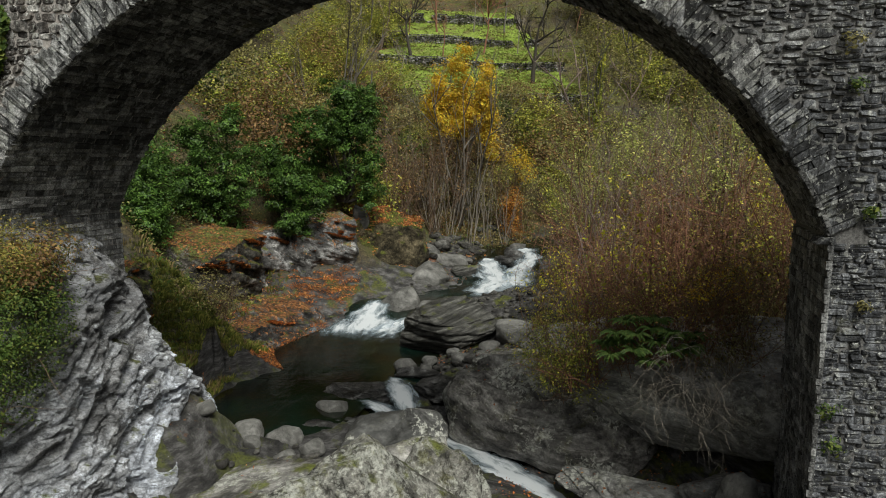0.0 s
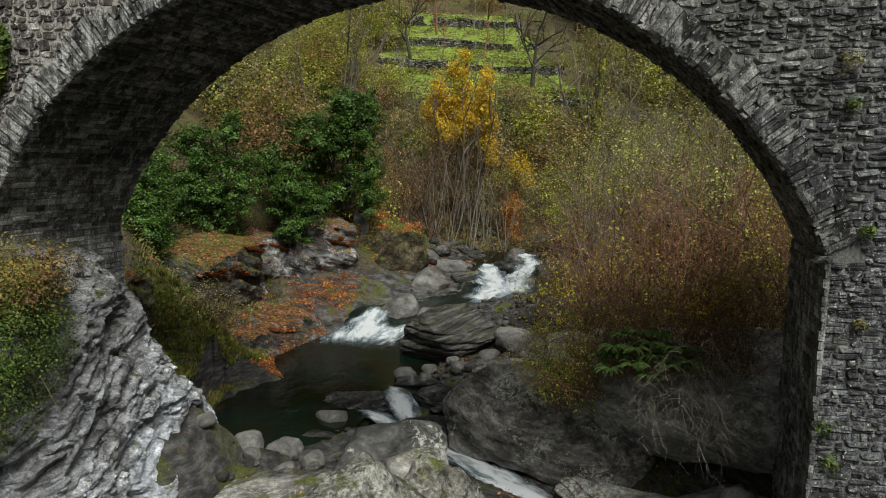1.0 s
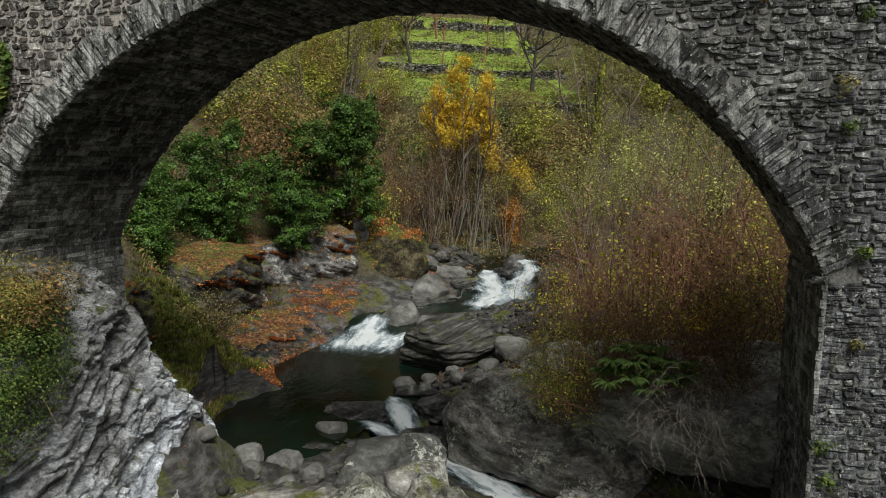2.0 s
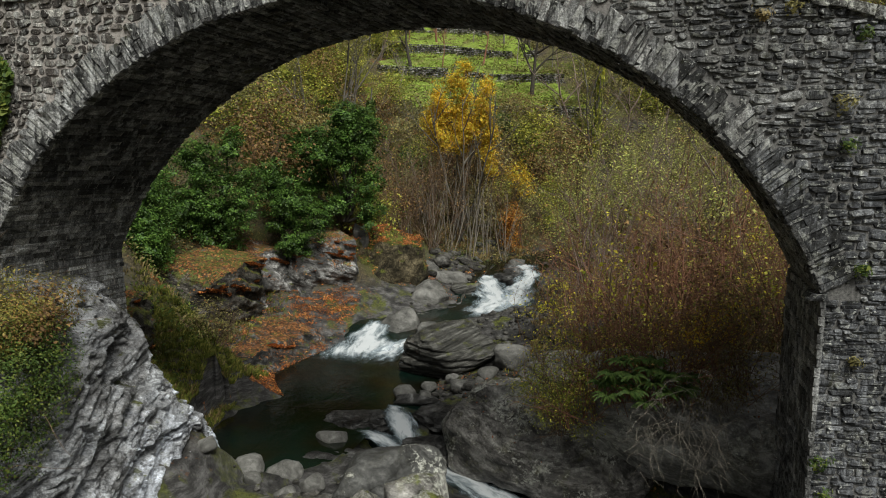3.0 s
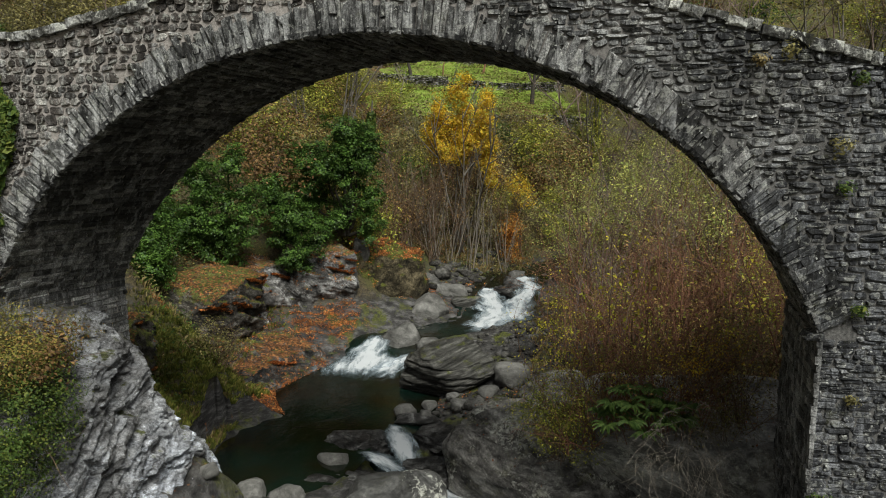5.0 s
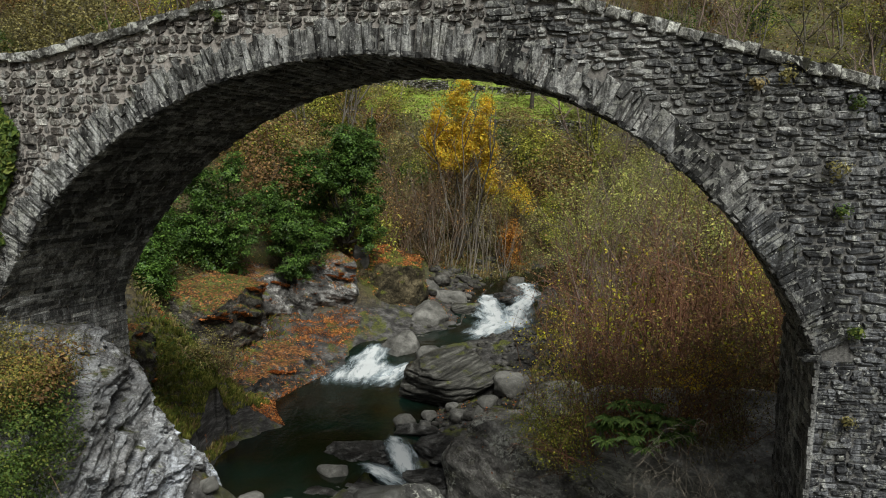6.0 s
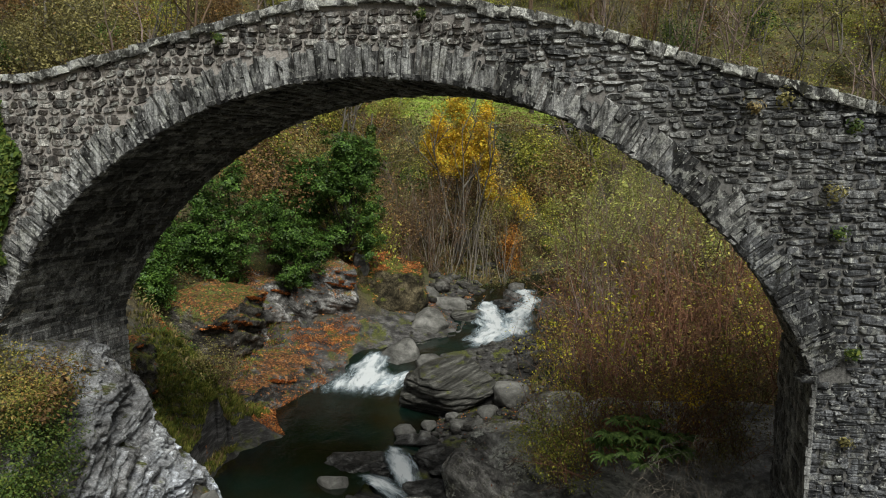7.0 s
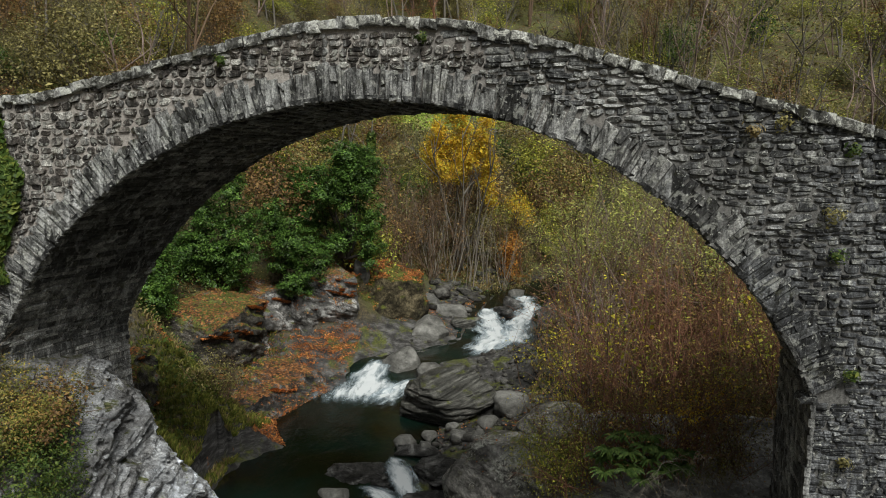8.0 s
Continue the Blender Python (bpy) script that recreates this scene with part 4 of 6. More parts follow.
def boulder(x, y, z, dims, seed, mat, label, rz=0.0, sub=4, jag=0.2, layer=0.0, tilt=(0, 0), name="boulder", group=""):
    ob = thing(name, label, "rock", (x, y, z), group, rock_mesh(name, dims, seed, mat, sub, jag, layer))
    ob.rotation_euler = (radians(tilt[0]), radians(tilt[1]), radians(rz))
    return ob


# foreground and middle of the stream
boulder(-2.75, 10.9, 1.0, (5.0, 4.0, 6.0), 31, M_LICHEN, "large lichen-spotted pale boulder beside the chute", 20, 6, 0.13)
boulder(-1.45, 11.7, 1.1, (1.6, 1.8, 4.0), 32, M_LICHEN, "lichen-spotted boulder leaning against a larger one", 50, 5, 0.18)
boulder(-6.9, 14.6, -0.2, (5.4, 4.2, 1.9), 28, M_DARKROCK, "dark flat bedrock between cliff and chute", 12, 6, 0.18, 0.25, (0, -6), "bedrock")
boulder(-5.4, 12.6, -0.3, (4.0, 3.0, 1.6), 29, M_DARKROCK, "dark lichen-flecked bedrock slab below the bridge", -25, 6, 0.2, 0.25, (0, 5), "bedrock")
boulder(-3.9, 17.7, 0.0, (3.6, 2.2, 2.4), 33, M_LIP, "smooth grey slab boulder at the pool's lip", 8, 5, 0.13, 0, (0, -8))
boulder(-2.9, 17.2, -0.3, (2.0, 2.2, 2.2), 34, M_DARKROCK, "dark wet boulder at the pool's lip", 30, 4, 0.2)
boulder(-7.9, 17.8, 0.35, (1.0, 0.95, 0.85), 35, M_BOULDER, "rounded grey boulder at the pool's edge", 10, 4, 0.14)
boulder(-6.95, 18.1, 0.2, (1.25, 0.85, 0.6), 36, M_BOULDER, "flat-topped grey boulder at the pool's edge", -8, 4, 0.14)
boulder(-5.95, 17.7, 0.1, (0.7, 0.7, 0.6), 37, M_BOULDER, "small grey boulder at the pool's edge", 40, 3, 0.18)
boulder(-6.3, 21.1, 0.0, (1.3, 0.8, 0.45), 38, M_BOULDER, "low flat boulder in the pool's outlet", -6, 4, 0.14)
boulder(-6.3, 22.9, -0.2, (3.2, 2.5, 0.6), 39, M_WETROCK, "low wet ledge damming the pool", 14, 6, 0.2, 0.12)
boulder(-3.0, 23.6, -0.2, (2.0, 1.7, 0.8), 25, M_WETROCK, "broken wet ledge beside the spill", -20, 5, 0.22, 0.14)
boulder(-3.1, 21.9, -0.75, (2.6, 1.6, 1.1), 24, M_WETROCK, "dark wet rock under the spill", 10, 5, 0.22, 0.2)
boulder(-5.4, 19.6, -0.3, (3.4, 2.3, 0.6), 26, M_WETROCK, "flat wet ledge between the pool and the slab boulder", -12, 5, 0.2, 0.12)
boulder(-4.2, 24.7, -0.05, (2.2, 1.2, 0.5), 27, M_WETROCK, "low wet ledge under the shore cobbles", 5, 4, 0.2, 0.2)
# the big rocks between pool and rapids
boulder(-3.3, 28.3, 0.6, (4.3, 3.2, 2.7), 40, M_BANDED, "large banded dark boulder in the stream", 8, 6, 0.12, 0.3, (0, -14))
boulder(-0.75, 27.7, 0.7, (1.7, 1.5, 1.3), 41, M_BOULDER, "rounded pale grey boulder beside the banded one", 15, 4, 0.14)
boulder(-6.5, 33.4, 0.45, (2.1, 1.5, 1.3), 42, M_BOULDER, "smooth tilted boulder over the cascade", 30, 4, 0.12, 0, (0, -24))
boulder(-4.9, 32.2, 0.5, (1.5, 1.2, 0.9), 43, M_BOULDER, "grey boulder beside the cascade", 60, 4, 0.16)
boulder(-5.8, 37.8, 0.8, (2.7, 2.2, 1.9), 44, M_BOULDER, "big pale faceted boulder upstream", 24, 4, 0.22)
boulder(-6.6, 42.4, 1.2, (2.0, 1.8, 1.7), 45, M_BOULDER, "grey boulder on the far shore", 70, 4, 0.2)
boulder(-5.0, 41.6, 1.0, (2.2, 1.7, 1.3), 46, M_BOULDER, "grey boulder on the far shore", 15, 4, 0.2)
boulder(-3.6, 40.2, 0.8, (2.4, 1.5, 1.1), 47, M_BANDED, "long dark boulder beside the rapids", 5, 4, 0.16)
boulder(-1.6, 41.6, 1.25, (1.3, 1.1, 0.8), 82, M_WETROCK, "black wet rock in the head of the rapids", 35, 4, 0.22)
boulder(-1.2, 43.2, 1.45, (1.5, 1.2, 0.8), 83, M_WETROCK, "black wet rock in the head of the rapids", -20, 4, 0.22)
boulder(-0.6, 42.8, 0.9, (1.2, 0.9, 0.7), 48, M_BANDED, "wet black boulder splitting the rapids", 20, 4, 0.2)
boulder(-1.0, 46.5, 1.2, (1.3, 1.1, 0.9), 49, M_BOULDER, "grey boulder at the head of the rapids", 20, 3, 0.2)
for x, y, dx, dz, s in ((-4.7, 25.2, 0.95, 0.5, 50), (-3.9, 25.9, 0.8, 0.36, 51), (-3.9, 24.9, 0.75, 0.45, 52), (-2.7, 25.2, 0.7, 0.5, 53), (-3.0, 26.3, 0.6, 0.4, 54), (-1.6, 26.4, 0.9, 0.5, 55), (-1.9, 25.0, 0.6, 0.5, 56), (-8.6, 17.0, 0.6, 0.45, 57), (-7.4, 17.2, 0.55, 0.4, 58), (-6.4, 16.9, 0.7, 0.5, 59), (-5.4, 17.0, 0.6, 0.4, 60)):
    boulder(x, y, max(0.08, land1(x, y) + 0.12), (dx, dx * 0.8, dz), s, M_BOULDER, "water-worn grey cobble on the shore", s * 37 % 180, 3, 0.15, group="shore cobbles")
# the large dark mass on the far side of the chute
boulder(0.5, 21.1, 0.25, (6.8, 3.2, 3.5), 61, M_DARKROCK, "huge dark rounded bedrock mass beside the stream", -24, 6, 0.14, 0.0, (0, 2), "bedrock")
boulder(4.4, 19.3, 2.0, (6.6, 4.4, 3.6), 62, M_SLAB, "dark bedrock rising to the bridge pier", -6, 6, 0.15, 0.0, (0, -4), "bedrock")
boulder(2.9, 18.2, -1.0, (4.6, 1.7, 1.0), 64, M_SLAB, "low wet ledge beside the dark chute", -10, 6, 0.18, 0.22, (0, 5), "bedrock")
boulder(5.0, 17.6, -0.3, (2.4, 1.6, 1.1), 60, M_SLAB, "broken block under the overhanging bedrock", 25, 5, 0.2, 0.0, (0, 5), "bedrock")
boulder(4.75, 15.6, 0.3, (1.1, 1.0, 1.5), 65, M_BOULDER, "pale block lodged against the pier foot", 30, 4, 0.2)
boulder(-0.6, 23.2, 0.5, (3.4, 2.4, 1.8), 66, M_DARKROCK, "dark sloping bedrock above the outlet", 20, 5, 0.2, 0.3, (0, 8), "bedrock")
boulder(1.2, 25.0, 0.8, (4.0, 3.0, 2.2), 67, M_DARKROCK, "dark bedrock at the edge of the thicket", -10, 5, 0.2, 0.3, (0, -10), "bedrock")


def cliff():
    """Pale cleft cliff that carries the bridge's abutment: a face with bedding, then a shelf running back."""
    nu, nv = 400, 320
    u, v = np.meshgrid(np.linspace(3, 20.5, nu), np.linspace(0, 1, nv), indexing="ij")
    zt = 6.25 - 0.75 * np.maximum(u - 16.6, 0) ** 1.45 + 0.25 * np.sin(u)
    face = np.minimum(v / 0.72, 1)
    z = -1.6 + (zt + 1.6) * face
    x = -8.72 - 0.2 * np.maximum(z, 0) - 0.9 * np.maximum(face - 0.86, 0) / 0.14 + 0.5 * smooth(1.4, 0.4, z) * smooth(17.5, 15.5, u) - 0.12 * np.maximum(12 - u, 0)
    # the nose turns away from the stream, sooner near its top
    x = x - 0.95 * np.maximum(u - np.interp(z, [0, 1.2, 2.4, 3.4, 5], [18.7, 18.2, 17.2, 16.4, 16.0]), 0) ** 1.15
    back = np.maximum(v - 0.72, 0) / 0.28
    x = x - back * 5.0
    z = z + back * 0.9
    # foliation dips gently upstream: s runs across it, r along it
    warp = fbm(u * 0.45, z * 0.6, 0, 76, 4)
    fine = fbm(u * 1.7, z * 2.2, 0, 79, 4)
    s, r = 0.95 * z - 0.3 * u + 0.35 * warp, 0.95 * u + 0.3 * z + 0.5 * fine
    move = 0.34 * fbm(u * 0.4, z * 0.5, 0, 71, 3) - 0.34 * smooth(0.16, 0.34, fbm(s * 1.3, r * 0.7, 0, 70, 4, 0.6))
    for thick, long, amp, seed in ((0.9, 1.6, 0.13, 77), (0.36, 0.8, 0.085, 75), (0.15, 0.4, 0.05, 72), (0.065, 0.22, 0.025, 78)):
        f = s / thick + 0.35 * fine
        k = np.floor(f)
        g = r / long + 9.0 * fbm(k, 0 * k, 0, seed, 1)
        c = np.floor(g)
        # each block stands out by its own amount and is tilted in two ways
        move = move + amp * (fbm(k, c, 0, seed + 100, 1) + 0.45 * (f - k - 0.5) + 0.8 * fbm(k, c, 5.0, seed + 200, 1) * (g - c - 0.5))
    n3 = fbm(s * 9, r * 3.0, 0, 73, 4, 0.7)
    k = 1 - 0.7 * back
    x = x + (move + 0.07 * n3) * k
    z = z + 0.05 * n3
    y = u + (0.3 * fbm(u * 0.6, z * 0.9, 0, 74, 4) + 0.1 * move) * k
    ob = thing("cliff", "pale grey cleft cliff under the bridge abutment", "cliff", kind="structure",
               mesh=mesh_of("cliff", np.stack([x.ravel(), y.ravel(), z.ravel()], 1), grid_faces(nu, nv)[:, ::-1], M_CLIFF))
    return ob


cliff()


def crag(label, x0, y0, x1, y1, z0, z1, seed, mat, deep=2.6, jag=0.5, lean=0.25, beds=0.55):
    """A broken bedded rock face between two points of its foot, with a shelf running back from its crest."""
    ln = math.hypot(x1 - x0, y1 - y0)
    nu, nv = int(ln / 0.07) + 8, 74
    u, v = np.meshgrid(np.linspace(-0.15, 1.15, nu), np.linspace(0, 1, nv), indexing="ij")
    out = np.array([(y1 - y0) / ln, -(x1 - x0) / ln])
    face, back = np.minimum(v / 0.66, 1), np.maximum(v - 0.66, 0) / 0.34
    ends = smooth(0.0, 0.22, np.minimum(u + 0.15, 1.15 - u))
    z = z0 + (z1 - z0) * (0.35 + 0.65 * ends) * face * (1 + 0.14 * fbm(u * ln * 0.5, 0 * u, 0, seed, 3)) + back * 0.5
    s = z * 1.0 + 0.35 * u * ln
    step = np.floor(s / 0.34 + 0.4 * fbm(u * ln * 0.8, s, 0, seed + 4, 2))
    d = -lean * (z - z0) - back * deep + jag * (1 - 0.5 * back) * (0.9 * fbm(u * ln * 0.55, z * 0.7, 0, seed + 1, 4) + beds * fbm(step * 1.7, u * ln * 0.35, 0, seed + 2, 2) + 0.3 * fbm(u * ln * 3, s * 4, 0, seed + 3, 4, 0.6)) - (1 - ends) * 0.8
    z = z + 0.12 * fbm(u * ln * 2, d * 2 + seed, 0, seed + 5, 4)
    x = x0 + (x1 - x0) * u + out[0] * d
    y = y0 + (y1 - y0) * u + out[1] * d
    return thing("rock_outcrop", label, "rock", mesh=mesh_of("rock_outcrop", np.stack([x.ravel(), y.ravel(), z.ravel()], 1), grid_faces(nu, nv)[:, ::-1], mat, True))


crag("mossy broken rock buttress at the pool", -11.0, 18.6, -12.2, 23.0, -0.3, 4.0, 701, M_MOSSROCK)
crag("overhanging bedded rock ledge topped with orange leaves", -13.6, 27.2, -12.7, 31.4, 1.0, 3.9, 711, M_MOSSROCK, 3.0, 0.6, -0.12)
crag("pale streaked rock crag above the leafy shelf", -13.0, 30.9, -11.8, 33.9, 1.0, 4.1, 721, M_PALECRAG, 2.4, 0.7, 0.2, 0.35)
crag("dark split crag with pale streaks", -12.0, 33.9, -9.3, 36.2, 0.9, 4.3, 731, M_PALECRAG, 2.6, 0.8, 0.1, 0.3)
boulder(-8.5, 39.2, 1.6, (4.4, 3.8, 5.6), 741, M_MOSSFACE, "rounded mossy rock dome above the shore", 20, 6, 0.26, 0.0, (0, 6), "rock_outcrop")
boulder(-10.2, 38.4, 2.4, (2.6, 2.6, 3.6), 743, M_MOSSFACE, "mossy hump of rock above the split crag", -15, 5, 0.2, 0.0, (0, -4), "rock_outcrop")
crag("low bedded rock edge along the pool", -10.9, 24.6, -9.0, 31.2, -0.4, 0.75, 751, M_LEDGE, 2.2, 0.35, 0.9)
boulder(-9.5, 38.0, 4.2, (0.9, 0.8, 1.5), 81, M_BOULDER, "pale bare rock standing on the bank", 0, 4, 0.2)


def pebbles():
    """Loose stones along the shores, too many to count."""
    base = []
    for s in range(6):
        me = rock_mesh("pebble", (1, 0.85, 0.6), 90 + s, None, 2, 0.22)
        base.append((np.array([v.co[:] for v in me.vertices]), [tuple(p.vertices) for p in me.polygons]))
        bpy.data.meshes.remove(me)
    rg = np.random.default_rng(5)
    out = []
    zones = [(-4.8, 0.2, 24.2, 27.5, 130, 0.26), (-2.6, 1.2, 28.5, 40, 320, 0.2), (-6.5, -3.6, 41, 47, 110, 0.36), (-4, 3.5, 45, 50, 160, 0.36), (-9, -5, 15.6, 18.4, 22, 0.18), (-6, 2, 12.5, 16, 60, 0.3), (-6.6, -4.6, 34, 38, 22, 0.3)]
    for x0, x1, y0, y1, n, size in zones:
        for _ in range(n):
            x, y = rg.uniform(x0, x1), rg.uniform(y0, y1)
            z = land1(x, y)
            if z < np.interp(y, SY, SZ) - 0.25:
                continue
            v, f = base[rg.integers(6)]
            s = size * rg.lognormal(0, 0.5)
            a = rg.uniform(0, 6.28)
            c, d = math.cos(a), math.sin(a)
            w = v * s
            out.append((np.stack([w[:, 0] * c - w[:, 1] * d + x, w[:, 0] * d + w[:, 1] * c + y, w[:, 2] + z + s * 0.12], 1), f))
    thing("shore_stones", "scattered grey stones and cobbles along the stream", "stones", kind="stuff", mesh=mesh_of("shore_stones", *join(out), M_SHORE, True))


pebbles()

# ---------------------------------------------------------------- growing things


def leaves_mesh(name, centres, normals, size, mat, rg, slim=0.55, fold=0.25, stray=0.45):
    """One four-cornered leaf, bent along its midrib, at each centre."""
    n = len(centres)
    nrm = normals + rg.normal(0, stray, (n, 3))
    nrm /= np.linalg.norm(nrm, axis=1)[:, None] + 1e-9
    t = np.cross(nrm, rg.normal(0, 1, (n, 3)))
    t /= np.linalg.norm(t, axis=1)[:, None] + 1e-9
    b = np.cross(nrm, t)
    s = (size * rg.lognormal(0, 0.28, n))[:, None]
    v = np.stack([centres - t * s, centres + b * s * slim + nrm * s * fold, centres + t * s, centres - b * s * slim + nrm * s * fold], 1).reshape(-1, 3)
    return mesh_of(name, v, np.arange(4 * n).reshape(n, 4), mat)


def crown_points(rg, lobes, clusters, per, spread, shell=0.75):
    """Leaf places in clusters on and inside a set of lobes (x, y, z, rx, ry, rz)."""
    lobes = np.array(lobes, float)
    weight = lobes[:, 3] * lobes[:, 4] + lobes[:, 3] * lobes[:, 5]
    which = rg.choice(len(lobes), clusters, p=weight / weight.sum())
    d = rg.normal(0, 1, (clusters, 3))
    d /= np.linalg.norm(d, axis=1)[:, None]
    r = shell + (1 - shell) * rg.random(clusters) ** 0.5 * 1.25
    r *= np.where(rg.random(clusters) < 0.2, rg.uniform(0.3, 0.8, clusters), 1)
    c = lobes[which, :3] + d * lobes[which, 3:] * r[:, None]
    pts = np.repeat(c, per, 0) + rg.normal(0, 1, (clusters * per, 3)) * spread * np.array([1, 1, 0.7])
    nrm = np.repeat(d, per, 0) * 0.7 + np.array([0, 0, 0.6])
    return pts, nrm


def tube(path, radii, sides=5):
    path = np.asarray(path, float)
    d = np.gradient(path, axis=0)
    d /= np.linalg.norm(d, axis=1)[:, None] + 1e-9
    ref = np.where(np.abs(d[:, 2:3]) > 0.9, [[1.0, 0, 0]], [[0, 0, 1.0]])
    a = np.cross(d, ref)
    a /= np.linalg.norm(a, axis=1)[:, None] + 1e-9
    b = np.cross(d, a)
    ang = np.linspace(0, 2 * np.pi, sides, endpoint=False)
    r = np.asarray(radii)[:, None, None]
    v = path[:, None] + r * (np.cos(ang)[None, :, None] * a[:, None] + np.sin(ang)[None, :, None] * b[:, None])
    n = len(path)
    i, j = np.meshgrid(np.arange(n - 1), np.arange(sides), indexing="ij")
    p, q = (i * sides + j).ravel(), (i * sides + (j + 1) % sides).ravel()
    return v.reshape(-1, 3), np.stack([p, q, q + sides, p + sides], 1)


def join_np(pieces):
    vs, fs, o = [], [], 0
    for v, f in pieces:
        vs.append(v)
        fs.append(f + o)
        o += len(v)
    return np.vstack(vs), np.vstack(fs)


def limb(start, way, length, radius, rg, wander=0.25, rise=0.15, n=6, sides=4, tip=0.25):
    p, d = np.array(start, float), np.array(way, float)
    d /= np.linalg.norm(d)
    path, r = [p.copy()], [radius]
    for i in range(n):
        d = d + rg.normal(0, wander, 3) * 0.6 + np.array([0, 0, rise])
        d /= np.linalg.norm(d)
        p = p + d * length / n
        path.append(p.copy())
        r.append(radius * (1 - (1 - tip) * (i + 1) / n))
    return np.array(path), r


def branching(rg, start, way, length, radius, levels, kids=4, spread=0.8, wander=0.22, rise=0.12, shrink=0.6, sides=5, low=0.3):
    """Tapered limbs that fork; returns the tubes and the paths of the last twigs."""
    tubes, twigs = [], []

    def grow(s, w, ln, rd, lv):
        n = 7 if lv == levels else 5
        path, r = limb(s, w, ln, rd, rg, wander, rise, n, sides)
        tubes.append(tube(path, r, sides if rd > 0.02 else 3))
        if lv == 0:
            twigs.append(path)
            return
        for _ in range(kids):
            k = rg.uniform(low, 1.0) * (len(path) - 1)
            i = min(int(k), len(path) - 2)
            at = path[i] + (path[i + 1] - path[i]) * (k - i)
            d = path[i + 1] - path[i]
            d = d / np.linalg.norm(d) + rg.normal(0, spread, 3)
            grow(at, d, ln * shrink * rg.uniform(0.7, 1.2), max(rd * 0.5, 0.004), lv - 1)

    grow(np.array(start, float), np.array(way, float), length, radius, levels)
    return tubes, twigs


def twig_leaves(rg, twigs, each, spread):
    c = []
    for t in twigs:
        k = rg.uniform(0.2, 1, each) * (len(t) - 1)
        i = np.minimum(k.astype(int), len(t) - 2)
        c.append(t[i] + (t[i + 1] - t[i]) * (k - i)[:, None])
    c = np.vstack(c)
    return c + rg.normal(0, spread, c.shape), np.tile([0, 0, 1.0], (len(c), 1))


def tufted(rg, lobes, n, small=0.5):
    """Breaks each round lobe of a crown up into smaller sprays on and below its surface."""
    out = []
    for lb in lobes:
        c, r = np.array(lb[:3]), np.array(lb[3:])
        out.append((*c, *(r * 0.55)))
        for _ in range(n):
            d = rg.normal(0, 1, 3)
            d /= np.linalg.norm(d)
            q = r * rg.uniform(small * 0.6, small * 1.15)
            out.append((*(c + d * r * rg.uniform(0.55, 0.95)), *(q * [1, 1, rg.uniform(0.6, 1.1)])))
    return out


def evergreen(name, label, loc, lobes, clusters, seed, size=0.11, mat=None, per=42, spread=0.26):
    """A dense dark-leaved tree or shrub; loc is its foot, lobes are about it."""
    rg = np.random.default_rng(seed)
    ob = thing(name, label, "tree" if "tree" in name else "shrub", loc)
    tubes = []
    for lb in lobes:
        base = np.array([lb[0] * 0.15, lb[1] * 0.15, -0.3])
        top = np.array(lb[:3])
        path = np.array([base + (top - base) * t + rg.normal(0, 0.08, 3) * (0 < t < 1) for t in np.linspace(0, 1, 6)])
        tubes.append(tube(path, np.linspace(0.12, 0.03, 6), 6))
    part("trunk", mesh_of("trunk", *join_np(tubes), M_DARKBARK, True), ob)
    pts, nrm = crown_points(rg, tufted(rg, lobes, 9, 0.62), int(clusters * 2.0), per, spread * 0.68, 0.8)
    part("crown", leaves_mesh("crown", pts, nrm, size * 0.8, mat or M_EVERGREEN, rg, 0.5, 0.2, 0.3), ob)
    return ob


evergreen("laurel_tree", "dense dark green evergreen tree on the bank", (-10.3, 37.6, 5.4),
          [(0.2, -0.5, 0.9, 1.1, 0.9, 1.0), (-1.9, 0, 3.4, 1.1, 1.1, 1.2), (-1.9, 0, 2.0, 0.9, 0.9, 0.9), (0, 0, 3.2, 1.8, 1.6, 1.7), (1.1, -0.5, 3.9, 1.2, 1.2, 1.1), (-1.1, -0.2, 4.4, 1.2, 1.2, 1.2), (0.3, -0.4, 5.6, 1.2, 1.1, 0.9), (1.3, -0.5, 2.0, 1.0, 1.0, 1.1), (-1.4, 0, 2.4, 1.0, 1.1, 1.0), (1.7, -0.5, 0.4, 0.6, 0.6, 1.1), (-0.3, -0.8, 3.4, 1.2, 1.0, 1.0), (0.9, -0.6, 5.0, 0.9, 0.9, 0.8)], 520, 101, 0.075, None, 46, 0.2)
evergreen("laurel_shrub", "dark green evergreen shrub hanging over the rocks", (-14.8, 32.0, 5.5),
          [(-0.9, -0.6, 0.1, 0.9, 0.7, 1.0), (0.6, -0.4, -0.3, 0.7, 0.6, 0.8), (-2.2, -0.6, 0.3, 0.8, 0.8, 1.0), (0, 0, 2.2, 1.4, 1.3, 1.2), (-1.3, -0.4, 3.3, 1.3, 1.2, 1.1), (1.1, 0, 1.6, 1.1, 1.1, 1.2), (-1.7, -0.6, 1.2, 1.2, 1.1, 1.3), (0.4, 0, 3.6, 1.0, 1.0, 0.8), (0.3, -0.5, 0.6, 0.9, 0.8, 0.9)], 380, 102, 0.07, None, 44, 0.19)
